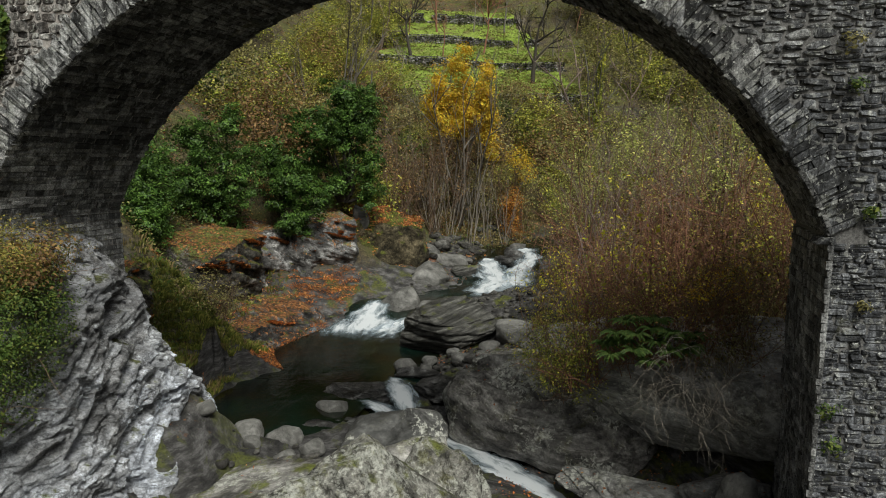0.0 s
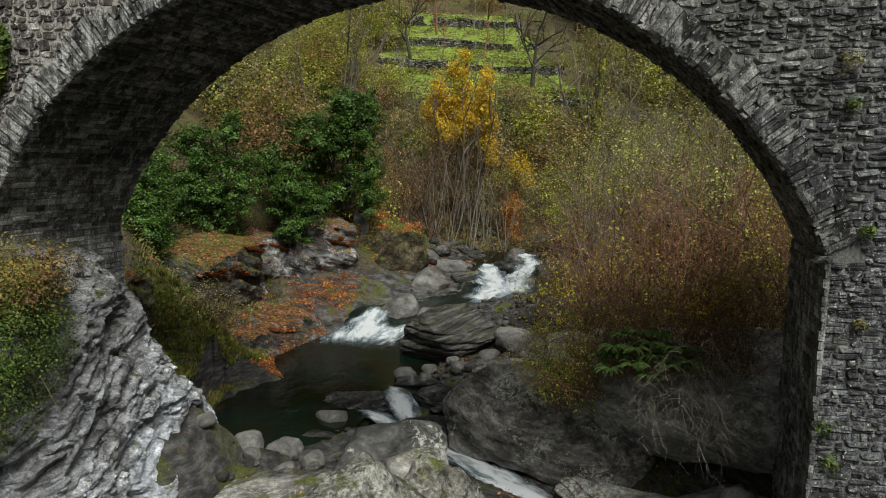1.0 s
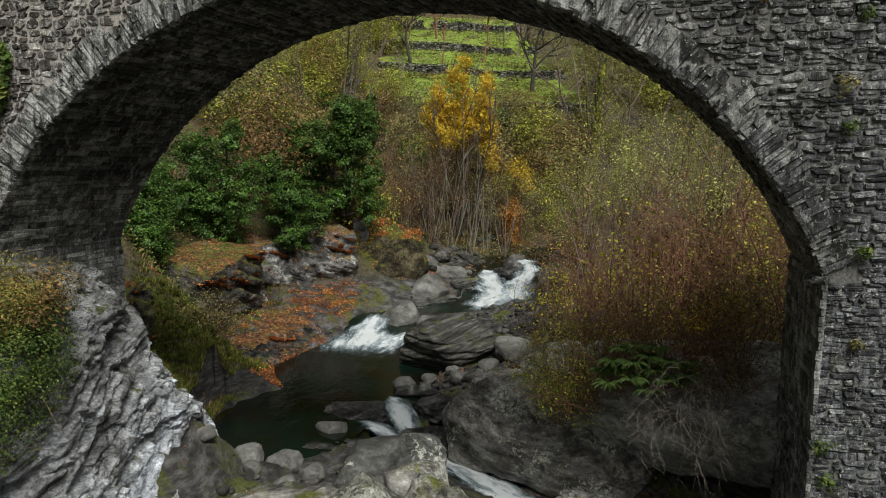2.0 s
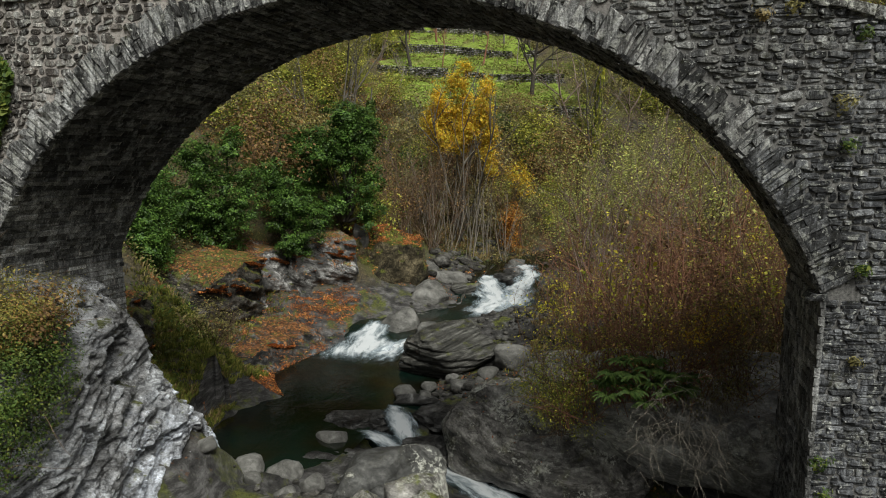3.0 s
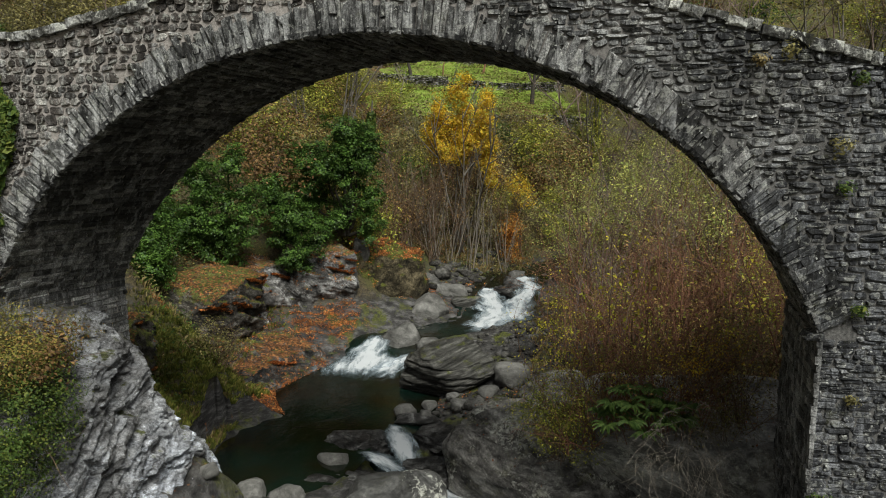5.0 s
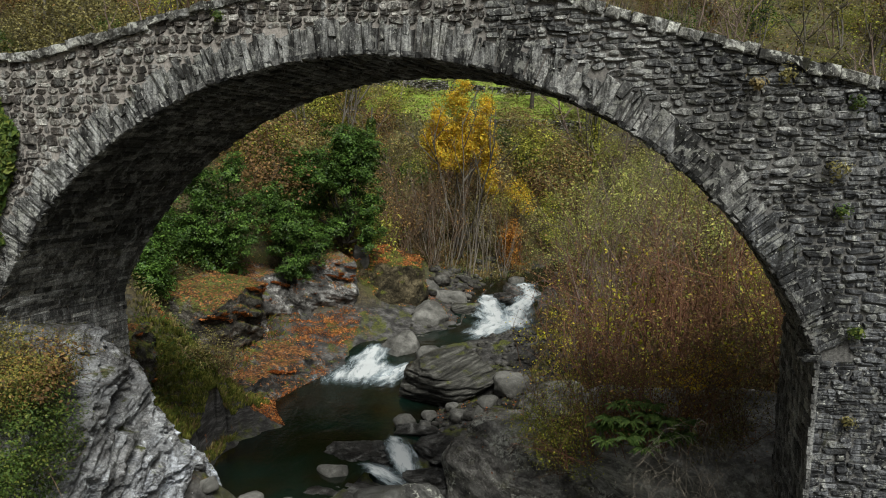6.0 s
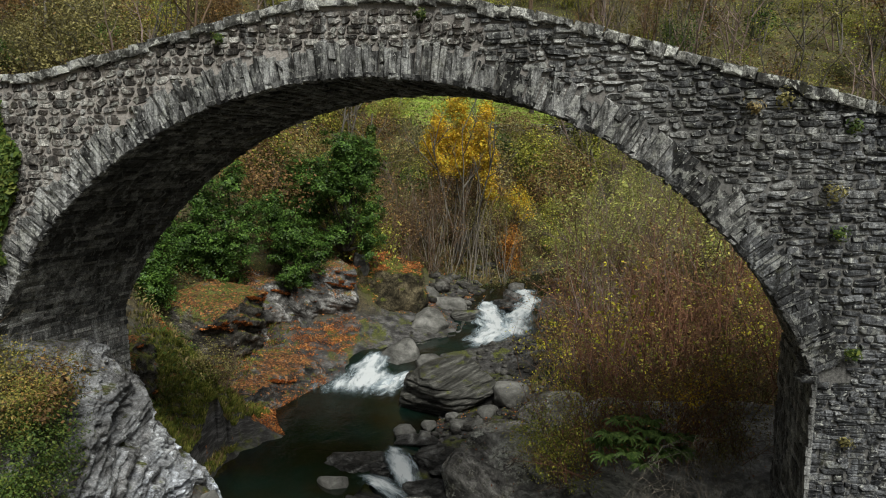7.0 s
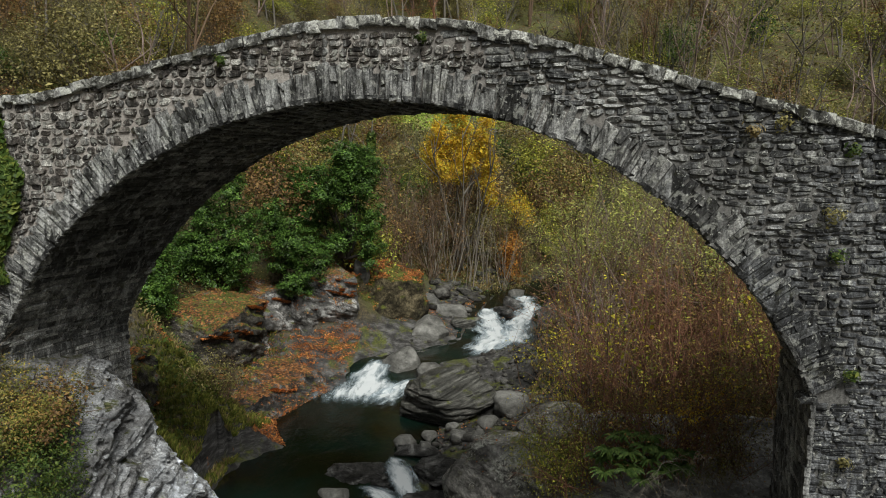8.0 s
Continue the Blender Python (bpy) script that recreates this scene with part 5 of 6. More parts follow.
evergreen("laurel_shrub", "dark green evergreen shrub above the split rock", (-12.5, 34.0, 4.6),
          [(0.2, -0.2, 0.2, 0.7, 0.6, 0.9), (0.9, 0.2, -0.2, 0.6, 0.5, 0.7), (0, 0, 1.8, 1.1, 1.0, 1.2), (0.9, 0.2, 1.2, 0.9, 0.9, 1.0), (-0.5, 0, 3.0, 1.0, 0.9, 0.9), (1.6, 0.4, 0.5, 0.6, 0.6, 0.8)], 260, 103, 0.07, None, 44, 0.18)
evergreen("laurel_shrub", "dark green evergreen shrub at the arch's far edge", (-16.4, 28.0, 5.2),
          [(0, 0, 1.0, 1.1, 1.2, 1.3), (0.6, -1.2, 0.2, 0.8, 0.9, 0.9), (-0.4, 0.8, 2.2, 1.0, 1.0, 0.9)], 220, 104, 0.065, None, 44, 0.18)


def golden_tree():
    rg = np.random.default_rng(111)
    ob = thing("golden_tree", "slender multi-stemmed tree in golden autumn leaf", "tree", (-5.0, 49.0, land1(-5.0, 49.0) - 0.2))
    tubes, twigs = [], []
    for k in range(7):
        a, b = branching(rg, (rg.normal(0, 0.7), rg.normal(0, 0.5), 0), (rg.normal(0, 0.16), rg.normal(0, 0.14), 1), rg.uniform(7.5, 11), 0.085, 2, 5, 0.55, 0.12, 0.1, 0.3, 5, 0.42)
        tubes += a
        twigs += b
    part("trunk", mesh_of("trunk", *join_np(tubes), M_BARK, True), ob)
    lobes = [(-0.9, 0, 9.3, 1.3, 1.2, 1.6), (-0.3, 0, 10.9, 0.8, 0.8, 1.3), (0.1, 0, 12.3, 0.4, 0.4, 0.8), (1.3, 0, 9.2, 0.9, 1.0, 1.5), (1.7, 0, 10.9, 0.55, 0.5, 1.0), (-2.0, 0, 8.9, 0.9, 0.9, 1.0), (1.6, 0, 7.3, 0.9, 0.9, 1.1), (2.0, 0, 5.9, 0.5, 0.5, 0.9), (0.1, 0, 7.6, 1.2, 1.1, 1.0), (-1.4, 0, 7.2, 0.7, 0.7, 0.7), (-1.6, 0, 10.4, 0.6, 0.6, 0.8)]
    lobes = [(x, y + rg.uniform(-1.0, 0.5), z, rx, ry, rz) for x, y, z, rx, ry, rz in lobes]
    pts, nrm = crown_points(rg, tufted(rg, lobes, 6, 0.5), 1900, 13, 0.2, 0.4)
    part("crown", leaves_mesh("crown", pts, nrm, 0.062, M_GOLD, rg), ob)
    return ob


golden_tree()


def sapling(name, label, height, seed, leaf, twigmat, each=5, stems=5, size=0.07, group="", lean=0.22, kids=5, spread=0.5, top=0.42, levels=2, rad=0.03, leafspread=0.12):
    """A clump of thin stems with fine twigs and sparse small leaves."""
    rg = np.random.default_rng(seed)
    ob = thing(name, label, "shrub", (0, 0, 0), group)
    tubes, twigs = [], []
    for k in range(stems):
        w = (rg.normal(0, lean), rg.normal(0, lean), 1)
        a, b = branching(rg, (rg.normal(0, 0.25), rg.normal(0, 0.25), -0.1), w, height * rg.uniform(0.6, 1.05), rad, levels, kids, spread, 0.12, 0.06, top, 4, 0.25)
        tubes += a
        twigs += b
    part("stem", mesh_of("stem", *join_np(tubes), twigmat, True), ob)
    if leaf:
        pts, nrm = twig_leaves(rg, twigs, each, leafspread)
        part("foliage", leaves_mesh("foliage", pts, nrm, size, leaf, rg), ob)
    return ob


def scatter(proto, places, seed, smin=0.8, smax=1.2, sink=0.1):
    """Stands the first thing at the first place and copies of it at the others."""
    rg = np.random.default_rng(seed)
    for i, (x, y) in enumerate(places):
        s = rg.uniform(smin, smax)
        m = Matrix.LocRotScale((x, y, land1(x, y) - sink), Euler((rg.normal(0, 0.06), rg.normal(0, 0.06), rg.uniform(0, 6.28))), (s, s, s * rg.uniform(0.85, 1.15)))
        if i == 0:
            proto.matrix_basis = m
        else:
            copy_thing(proto, m)


def spots(seed, x0, x1, y0, y1, n, ok=lambda x, y: True):
    rg = np.random.default_rng(seed)
    out = []
    for _ in range(n * 20):
        x, y = rg.uniform(x0, x1), rg.uniform(y0, y1)
        if ok(x, y) and abs(x - np.interp(y, SY, SX)) > np.interp(y, SY, SW) + 0.7:
            out.append((x, y))
            if len(out) == n:
                break
    return out


# thicket on the low right-hand flat
alder_a = sapling("alder_sapling", "thin-stemmed alder with sparse yellow-green leaves", 7.0, 201, M_ALDER, M_TWIG, 26, 6, 0.05, "alder thicket", 0.2, 4, 0.5, 0.46, 2, 0.045, 0.2)
alder_b = sapling("alder_sapling", "thin-stemmed leafless alder with purplish-brown twigs", 6.4, 202, M_OLIVE, M_PURPLE_TWIG, 3, 7, 0.045, "alder thicket", 0.2, 4, 0.5, 0.46, 2, 0.042, 0.16)
brush_a = sapling("brown_brush", "tangled reddish-brown leafless brush", 4.2, 203, M_RUST, M_RED_TWIG, 3, 7, 0.04, "brown brush", 0.45, 4, 0.6, 0.46, 2, 0.022)
brush_b = sapling("brown_brush", "tangled brown brush with a few yellow leaves", 3.2, 204, M_YELLOWGREEN, M_TWIG, 5, 7, 0.04, "brown brush", 0.45, 4, 0.6, 0.46, 2, 0.022)
scatter(alder_a, spots(1, 1.0, 13, 29, 44, 22, lambda x, y: x > 1.0 + (y - 30) * 0.1) + spots(9, 4, 16, 46, 64, 22), 11, 0.85, 1.25)
scatter(alder_b, spots(2, 1.0, 13, 27, 40, 22), 12, 0.8, 1.15)
scatter(brush_a, spots(3, 2.0, 11, 20.5, 30, 22) + spots(5, 1.5, 12, 28, 38, 14), 13, 0.8, 1.3)
scatter(brush_b, spots(4, 0.8, 10, 20, 34, 16), 14, 0.8, 1.2)


def rock_top(x, y):
    """Height of the highest bedrock, or of the land, at one place."""
    best = land1(x, y)
    for ob in scene.objects:
        if ob.name.startswith("bedrock"):
            m = ob.matrix_world.inverted()
            hit, place, _, _ = ob.ray_cast(m @ Vector((x, y, 9)), m.to_3x3() @ Vector((0, 0, -1)))
            if hit:
                best = max(best, (ob.matrix_world @ place).z)
    return best


# brush rooted in the cracks of the bedrock, down to the edge above the stream
bpy.context.view_layer.update()
_rg = np.random.default_rng(16)
for k, (x, y) in enumerate([(2.0, 18.9), (2.8, 18.5), (3.6, 18.3), (4.4, 18.2), (5.2, 18.1), (3.2, 19.6), (4.2, 19.8), (5.3, 19.6), (1.2, 19.7), (1.8, 20.4), (2.6, 20.4), (0.9, 20.7), (2.4, 18.0), (3.9, 17.7), (4.9, 17.6), (1.5, 21.4), (0.4, 21.6), (3.3, 17.6)]):
    f = _rg.uniform(0.38, 0.62)
    copy_thing((brush_a, brush_b)[k % 3 == 2], Matrix.LocRotScale((x, y, rock_top(x, y) - 0.1), Euler((_rg.normal(0, 0.1), _rg.normal(0, 0.1), _rg.uniform(0, 6.28))), (f, f, f * 0.85)) @ Matrix.Diagonal([1 / v for v in (brush_a, brush_b)[k % 3 == 2].scale] + [1]))

# near shrubs beside the pier


def clump(name, label, loc, lobes, clusters, seed, leaf, size, per=26, spread=0.22, twigs=None, shell=0.6, ntwig=26):
    """A loose shrub: wiry stems under leaf clusters of one kind."""
    rg = np.random.default_rng(seed)
    ob = thing(name, label, "shrub", loc)
    tubes = []
    lb = np.array(lobes, float)
    for k in range(ntwig):
        q = lb[rg.integers(len(lb))]
        end = q[:3] + rg.normal(0, 0.5, 3) * q[3:]
        start = np.array([q[0] * 0.5 + rg.normal(0, 0.2), q[1] * 0.5 + rg.normal(0, 0.2), q[2] - q[5] * 1.2])
        way = end - start
        a, _ = branching(rg, start, way, np.linalg.norm(way) * 1.1, 0.014, 1, 3, 0.6, 0.2, 0.02, 0.5, 3, 0.3)
        tubes += a
    part("stem", mesh_of("stem", *join_np(tubes), twigs or M_TWIG, True), ob)
    pts, nrm = crown_points(rg, lobes, clusters, per, spread, shell)
    part("foliage", leaves_mesh("foliage", pts, nrm, size, leaf, rg), ob)
    return ob


clump("yellow_shrub", "brown twiggy shrub with scattered yellow leaves", (1.6, 18.6, 2.4), [(0, 0, 1.0, 1.3, 1.0, 1.1), (-0.9, 0.2, 0.5, 0.9, 0.8, 0.9), (0.9, -0.3, 1.6, 1.0, 0.9, 1.0)], 170, 301, M_YELLOWGREEN, 0.027, 18, 0.22, M_RED_TWIG, 0.5, 60)
clump("rust_shrub", "dense reddish-brown thorny shrub behind the pier", (3.4, 17.8, 3.0), [(0, 0, 1.4, 1.5, 1.1, 1.2), (1.2, 0, 2.0, 1.1, 1.0, 1.2), (-0.8, 0.4, 1.0, 1.0, 0.9, 1.0)], 130, 302, M_RUST, 0.04, 12, 0.25, M_RED_TWIG, 0.4, 90)
clump("yellow_shrub", "thin shrub with bright yellow leaves behind the pier", (3.9, 17.2, 3.6), [(0, 0, 1.4, 0.9, 0.6, 0.6), (0.9, 0.2, 1.7, 0.7, 0.6, 0.6)], 60, 303, M_GOLD, 0.028, 14, 0.16, M_TWIG, 0.4, 20)
clump("olive_shrub", "olive green shrub on the rock edge", (0.6, 19.4, 1.9), [(0, 0, 0.8, 1.0, 0.9, 0.8), (0.5, -0.5, 0.2, 0.9, 0.7, 0.6)], 150, 304, M_YELLOWGREEN, 0.028, 26, 0.2, M_TWIG, 0.5, 30)
clump("olive_shrub", "olive-brown shrub against the bridge pier", (5.2, 17.9, 3.2), [(0, 0, 1.6, 1.0, 0.9, 1.4), (-0.6, -0.2, 0.6, 1.0, 0.8, 1.0)], 140, 305, M_OLIVE, 0.03, 28, 0.22, M_TWIG, 0.5, 40)


# small yellow-leaved shrubs all through the thicket
yellow = clump("yellow_shrub", "loose shrub of yellow and lime leaves in the brush", (0, 0, 0), [(0, 0, 1.3, 0.7, 0.6, 0.8), (0.4, 0.1, 2.1, 0.5, 0.5, 0.7), (-0.5, 0, 0.7, 0.6, 0.6, 0.6)], 46, 306, M_LIME, 0.03, 9, 0.2, M_TWIG, 0.4, 12)
scatter(yellow, [(0.9, 26.0), (1.4, 24.4), (0.8, 30.0), (3.6, 22.6), (6.2, 22.0), (7.4, 24.0), (3.0, 26.4), (8.2, 27.0)], 15, 0.8, 1.5, 0.1)

for k, (x, y) in enumerate([(0.9, 20.3), (1.5, 19.3), (0.4, 21.3), (1.3, 22.2), (2.2, 18.5), (4.6, 18.6), (3.4, 19.0)]):
    f = _rg.uniform(0.55, 0.8)
    copy_thing(yellow, Matrix.LocRotScale((x, y, rock_top(x, y) - 0.1), Euler((0, 0, _rg.uniform(0, 6.28))), (f, f, f)) @ Matrix.Diagonal([1 / v for v in yellow.scale] + [1]))


def fern(loc, seed):
    """Fronds that arch out from one crown, each with two rows of leaflets."""
    rg = np.random.default_rng(seed)
    ob = thing("fern", "green fern growing from the rock", "fern", loc, "ferns on the rock")
    v, f = [], []
    for k in range(22):
        a, ln = rg.uniform(0, 6.28), rg.uniform(0.16, 0.4)
        d = np.array([math.cos(a), math.sin(a), 0])
        s = np.array([-d[1], d[0], 0])
        for t in np.linspace(0.1, 1, 16):
            c = d * ln * t + np.array([0, 0, ln * (0.9 * t - 0.95 * t * t)])
            w = 0.2 * ln * (1 - t) + 0.02
            for side in (1, -1):
                o = len(v)
                tip = c + side * s * w + np.array([0, 0, -0.04]) + d * 0.05
                v += [c, c + d * 0.045, tip, c + side * s * w * 0.5 - d * 0.01]
                f.append((o, o + 1, o + 2, o + 3))
    part("frond", mesh_of("frond", v, np.array(f), M_FERN), ob)


for i, p in enumerate(((2.5, 16.9, 3.9), (3.0, 17.0, 3.7), (3.3, 16.8, 4.0), (2.2, 17.3, 3.6), (2.8, 16.7, 3.3), (3.6, 17.0, 3.5), (2.0, 17.0, 3.9), (2.6, 17.4, 4.2), (3.1, 17.3, 4.2), (1.8, 17.4, 3.5), (3.9, 17.1, 3.9), (2.4, 16.6, 3.6), (2.9, 17.1, 4.0), (3.4, 17.3, 3.8), (2.1, 17.2, 3.7), (3.2, 16.6, 3.6), (2.6, 17.0, 3.5), (3.7, 16.7, 3.7), (1.9, 16.8, 3.4), (2.3, 17.4, 4.1))):
    fern(p, 320 + i)


def hanging_twigs():
    """Pale dry twigs drooping over the dark rock."""
    rg = np.random.default_rng(330)
    ob = thing("dry_shrub", "pale leafless shrub drooping over dark rock", "shrub", (4.1, 16.6, 3.0))
    tubes = []
    for k in range(46):
        start = (rg.normal(0, 0.7), rg.normal(0, 0.3), rg.normal(0.3, 0.5))
        a, _ = branching(rg, start, (rg.normal(0, 0.9), -0.7 + rg.normal(0, 0.3), rg.uniform(-0.5, 0.6)), rg.uniform(0.9, 1.7), 0.008, 2, 3, 0.6, 0.3, -0.16, 0.55, 3, 0.25)
        tubes += a
    part("stem", mesh_of("stem", *join_np(tubes), M_PALE_TWIG, True), ob)


hanging_twigs()

# the bramble bank on the camera's side of the cliff
clump("bramble", "leafy green bramble spilling over the cliff", (-9.75, 11.4, 4.6), [(0, 0, 0.6, 1.1, 1.3, 0.9), (0.0, -1.2, 0.4, 1.0, 1.2, 0.9), (-0.4, 0.9, 1.1, 1.1, 0.9, 0.7), (0.2, -0.6, -0.3, 0.7, 1.2, 0.8), (0.1, 0.5, 0.0, 0.6, 0.8, 0.8)], 460, 341, M_IVY, 0.026, 60, 0.16, M_TWIG, 0.6, 40)
clump("bramble", "yellowing bramble along the top of the cliff", (-10.2, 12.7, 6.2), [(0, 0, 0.2, 1.2, 0.7, 0.5), (-1.4, -0.2, 0.4, 1.2, 0.9, 0.5), (0.3, -1.2, 0.0, 0.8, 0.8, 0.5)], 260, 342, M_BRAMBLE, 0.024, 44, 0.15, M_TWIG, 0.5, 40)
clump("bramble", "brownish bramble on the bank above the cliff", (-11.6, 11.6, 6.4), [(0, 0, 0.3, 1.4, 1.4, 0.6), (0.9, -1.8, 0, 1.3, 1.2, 0.6)], 220, 343, M_OLIVE, 0.03, 34, 0.16, M_TWIG, 0.5, 40)
clump("dry_bush", "dry reddish-brown bush on the cliff's edge", (-9.7, 12.6, 6.1), [(0, 0, 0.2, 0.7, 0.5, 0.45), (0.2, -0.7, 0.0, 0.6, 0.6, 0.4)], 90, 344, M_RUST, 0.035, 18, 0.13, M_TWIG, 0.5, 30)
clump("dry_bush", "brown thorny bush on the mossy bank", (-12.0, 24.0, land1(-12.0, 24.0) - 0.3), [(0, 0, 0.8, 0.8, 1.0, 0.7), (0.5, 1.0, 0.3, 0.7, 0.8, 0.6)], 110, 345, M_OLIVE, 0.04, 16, 0.18, M_TWIG, 0.5, 40)


def wall_ivy():
    """Ivy clinging to the bridge's face."""
    rg = np.random.default_rng(350)
    n = 5200
    z = rg.uniform(8.6, 12.25, n)
    edge = -10.6 - 0.16 * np.abs(z - 10.9) ** 1.2 + 0.35 * fbm(z * 1.3, 0 * z, 0, 9, 3)
    x = edge - rg.exponential(0.6, n)
    keep = x > -13
    pts = np.stack([x, FACE - 0.05 - rg.random(n) * 0.14, z], 1)[keep]
    ob = thing("ivy", "dark green ivy clinging to the bridge wall", "ivy", kind="stuff",
               mesh=leaves_mesh("ivy", pts, np.tile([0.0, -1, 0.2], (len(pts), 1)), 0.07, M_IVY, rg, 0.8))


wall_ivy()


def wall_tufts():
    """Small plants rooted in the joints of the bridge's face."""
    rg = np.random.default_rng(355)
    for x, z, s, mat in ((5.35, 10.25, 0.2, M_OLIVE), (5.5, 9.5, 0.14, M_IVY), (5.6, 11.4, 0.14, M_IVY), (4.4, 11.9, 0.16, M_OLIVE), (3.9, 11.75, 0.13, M_DRYGRASS), (5.9, 7.3, 0.14, M_IVY), (5.45, 3.6, 0.22, M_IVY), (5.6, 2.9, 0.2, M_IVY), (-2.1, 13.45, 0.1, M_IVY), (-6.0, 13.1, 0.1, M_IVY), (5.9, 5.6, 0.12, M_OLIVE)):
        n = 90
        d = rg.normal(0, 1, (n, 3)) * [1, 0.5, 0.8]
        ob = thing("wall_plant", "small plant rooted in the bridge's joints", "plant", (x, FACE - 0.04, z), "wall plants")
        part("foliage", leaves_mesh("foliage", d * s * 0.55 + [0, -0.06, 0], d + [0, -1, 0.5], 0.035, mat, rg, 0.5), ob)


wall_tufts()


def blades(name, label, zones, seed, mat, length, category="grass", droop=0.5):
    """Tufts of grass on the land: (x0, x1, y0, y1, tufts)."""
    rg = np.random.default_rng(seed)
    V = []
    for x0, x1, y0, y1, n in zones:
        x, y = rg.uniform(x0, x1, n), rg.uniform(y0, y1, n)
        z = land(x, y) - 0.03
        for i in range(9):
            a = rg.uniform(0, 6.28, n)
            ln = length * rg.uniform(0.5, 1.2, n)
            d = np.stack([np.cos(a), np.sin(a), 0 * a], 1)
            s = np.stack([-np.sin(a), np.cos(a), 0 * a], 1) * 0.012
            b = np.stack([x, y, z], 1) + d * rg.random((n, 1)) * 0.1
            lean = rg.uniform(0.15, 1.0, n)[:, None] * droop
            up = np.array([[0, 0, 1.0]])
            mid = b + (up * 0.6 + d * lean * 0.4) * ln[:, None]
            tip = b + (up * (0.95 - lean * 0.6) + d * lean * 1.1) * ln[:, None]
            V.append(np.stack([b - s, b + s, mid + s * 0.8, tip, ], 1).reshape(-1, 3))
    v = np.vstack(V)
    thing(name, label, category, kind="stuff", mesh=mesh_of(name, v, np.arange(len(v)).reshape(-1, 4), mat))


blades("bank_grass", "yellow-green grass on the mossy bank", [(-13.5, -10.6, 19.5, 26.5, 2200), (-13, -9.5, 39, 43, 200), (-14, -12, 27, 33, 300), (-14.5, -11, 18.5, 24, 1400)], 361, M_GRASS, 0.24)
blades("dry_grass", "dry straw-coloured grass tufts on the banks", [(-15, -10.6, 19, 27, 200), (-14, -8, 40, 46, 250), (-10, 0, 47, 58, 1500), (0, 10, 20, 40, 900)], 362, M_DRYGRASS, 0.38)
blades("terrace_grass", "short green grass on the terraces", [(-15, 5, 65.3, 70, 2200), (-15, 7, 71.3, 76, 1500)], 363, M_LAWN, 0.16)


def litter(name, label, zones, seed, mat, size, lift=0.03, high=0.0, category="leaves"):
    """Loose leaves lying on the land, or a low tangle above it."""
    rg = np.random.default_rng(seed)
    P = []
    for x0, x1, y0, y1, n in zones:
        x, y = rg.uniform(x0, x1, n), rg.uniform(y0, y1, n)
        k = fbm(x * 0.8, y * 0.8, 0, seed, 3) > (0.05 if mat is M_FALLEN else -0.12) + rg.normal(0, 0.15, n)
        x, y = x[k], y[k]
        P.append(np.stack([x, y, land(x, y) + lift + high * rg.random(len(x)) ** 2], 1))
    p = np.vstack(P)
    thing(name, label, category, kind="stuff", mesh=leaves_mesh(name, p, np.tile([0, 0, 1.2], (len(p), 1)), size, mat, rg))


def drop_leaves(name, label, names, seed, count, size):
    """Fallen leaves resting on the upper faces of the named rocks."""
    rg = np.random.default_rng(seed)
    P, N = [], []
    for ob in names:
        bpy.context.view_layer.update()
        m = ob.matrix_world
        me = ob.data
        c, nn, ar = [], [], []
        zs = [v.co.z for v in me.vertices]
        half = min(zs) + 0.5 * (max(zs) - min(zs))
        for f in me.polygons:
            n = (m.to_3x3() @ f.normal).normalized()
            if n.z > 0.64 and f.center.z > half:
                c.append(m @ f.center)
                nn.append(n)
                ar.append(f.area)
        if not c:
            continue
        c, nn, ar = np.array(c), np.array(nn), np.array(ar)
        w = ar * np.clip(fbm(c[:, 0] * 0.9, c[:, 1] * 0.9, 0, seed, 3) + 0.4, 0, 1)
        i = rg.choice(len(c), count, p=w / w.sum())
        P.append(c[i] + rg.normal(0, 0.06, (count, 3)) * [1, 1, 0.15] + nn[i] * 0.02)
        N.append(nn[i] * 1.6)
    thing(name, label, "leaves", kind="stuff", mesh=leaves_mesh(name, np.vstack(P), np.vstack(N), size, M_FALLEN, rg))


outcrops = [o for o in scene.objects if o.name.startswith("rock_outcrop")]
drop_leaves("fallen_leaves", "orange fallen leaves lying on the rock shelves", outcrops, 371, 6000, 0.04)
drop_leaves("fallen_leaves", "a few orange leaves lying on the dark bedrock", [o for o in scene.objects if o.name.startswith("bedrock")], 377, 60, 0.035)
litter("leaf_litter", "orange and brown leaf litter on the banks", [(-15, -9.0, 24.5, 36, 42000), (-11, -3, 38, 50, 12000), (-1, 6, 17, 30, 4000), (-22, -12, 26, 46, 6000), (-10, 4, 48, 60, 4000), (-5, -0.5, 24, 27, 260)], 372, M_FALLEN, 0.038)
litter("undergrowth", "low olive undergrowth covering the slopes", [(-30, -14, 24, 50, 26000), (-14, -9, 40, 50, 7000), (-16, 16, 46, 66, 34000), (4, 18, 22, 46, 14000)], 373, M_OLIVE, 0.06, 0.02, 0.9, "undergrowth")
litter("terrace_weeds", "rough weeds and brambles along the terrace walls", [(-16, 5, 64.4, 66.2, 2600), (-16, 6, 70.2, 72.0, 2600), (-16, 7, 76.4, 78, 2600), (-16, 8, 81.6, 84.5, 3000), (-15, 7, 66, 82, 5000)], 376, M_OLIVE, 0.1, 0.02, 0.5, "undergrowth")
litter("rust_undergrowth", "rust-brown bracken and scrub on the slopes", [(-30, -14.5, 28, 54, 16000), (-14, -9, 40, 50, 5000), (-14, 8, 50, 63, 12000), (2, 16, 20, 40, 9000)], 374, M_RUST, 0.055, 0.02, 1.1, "undergrowth")
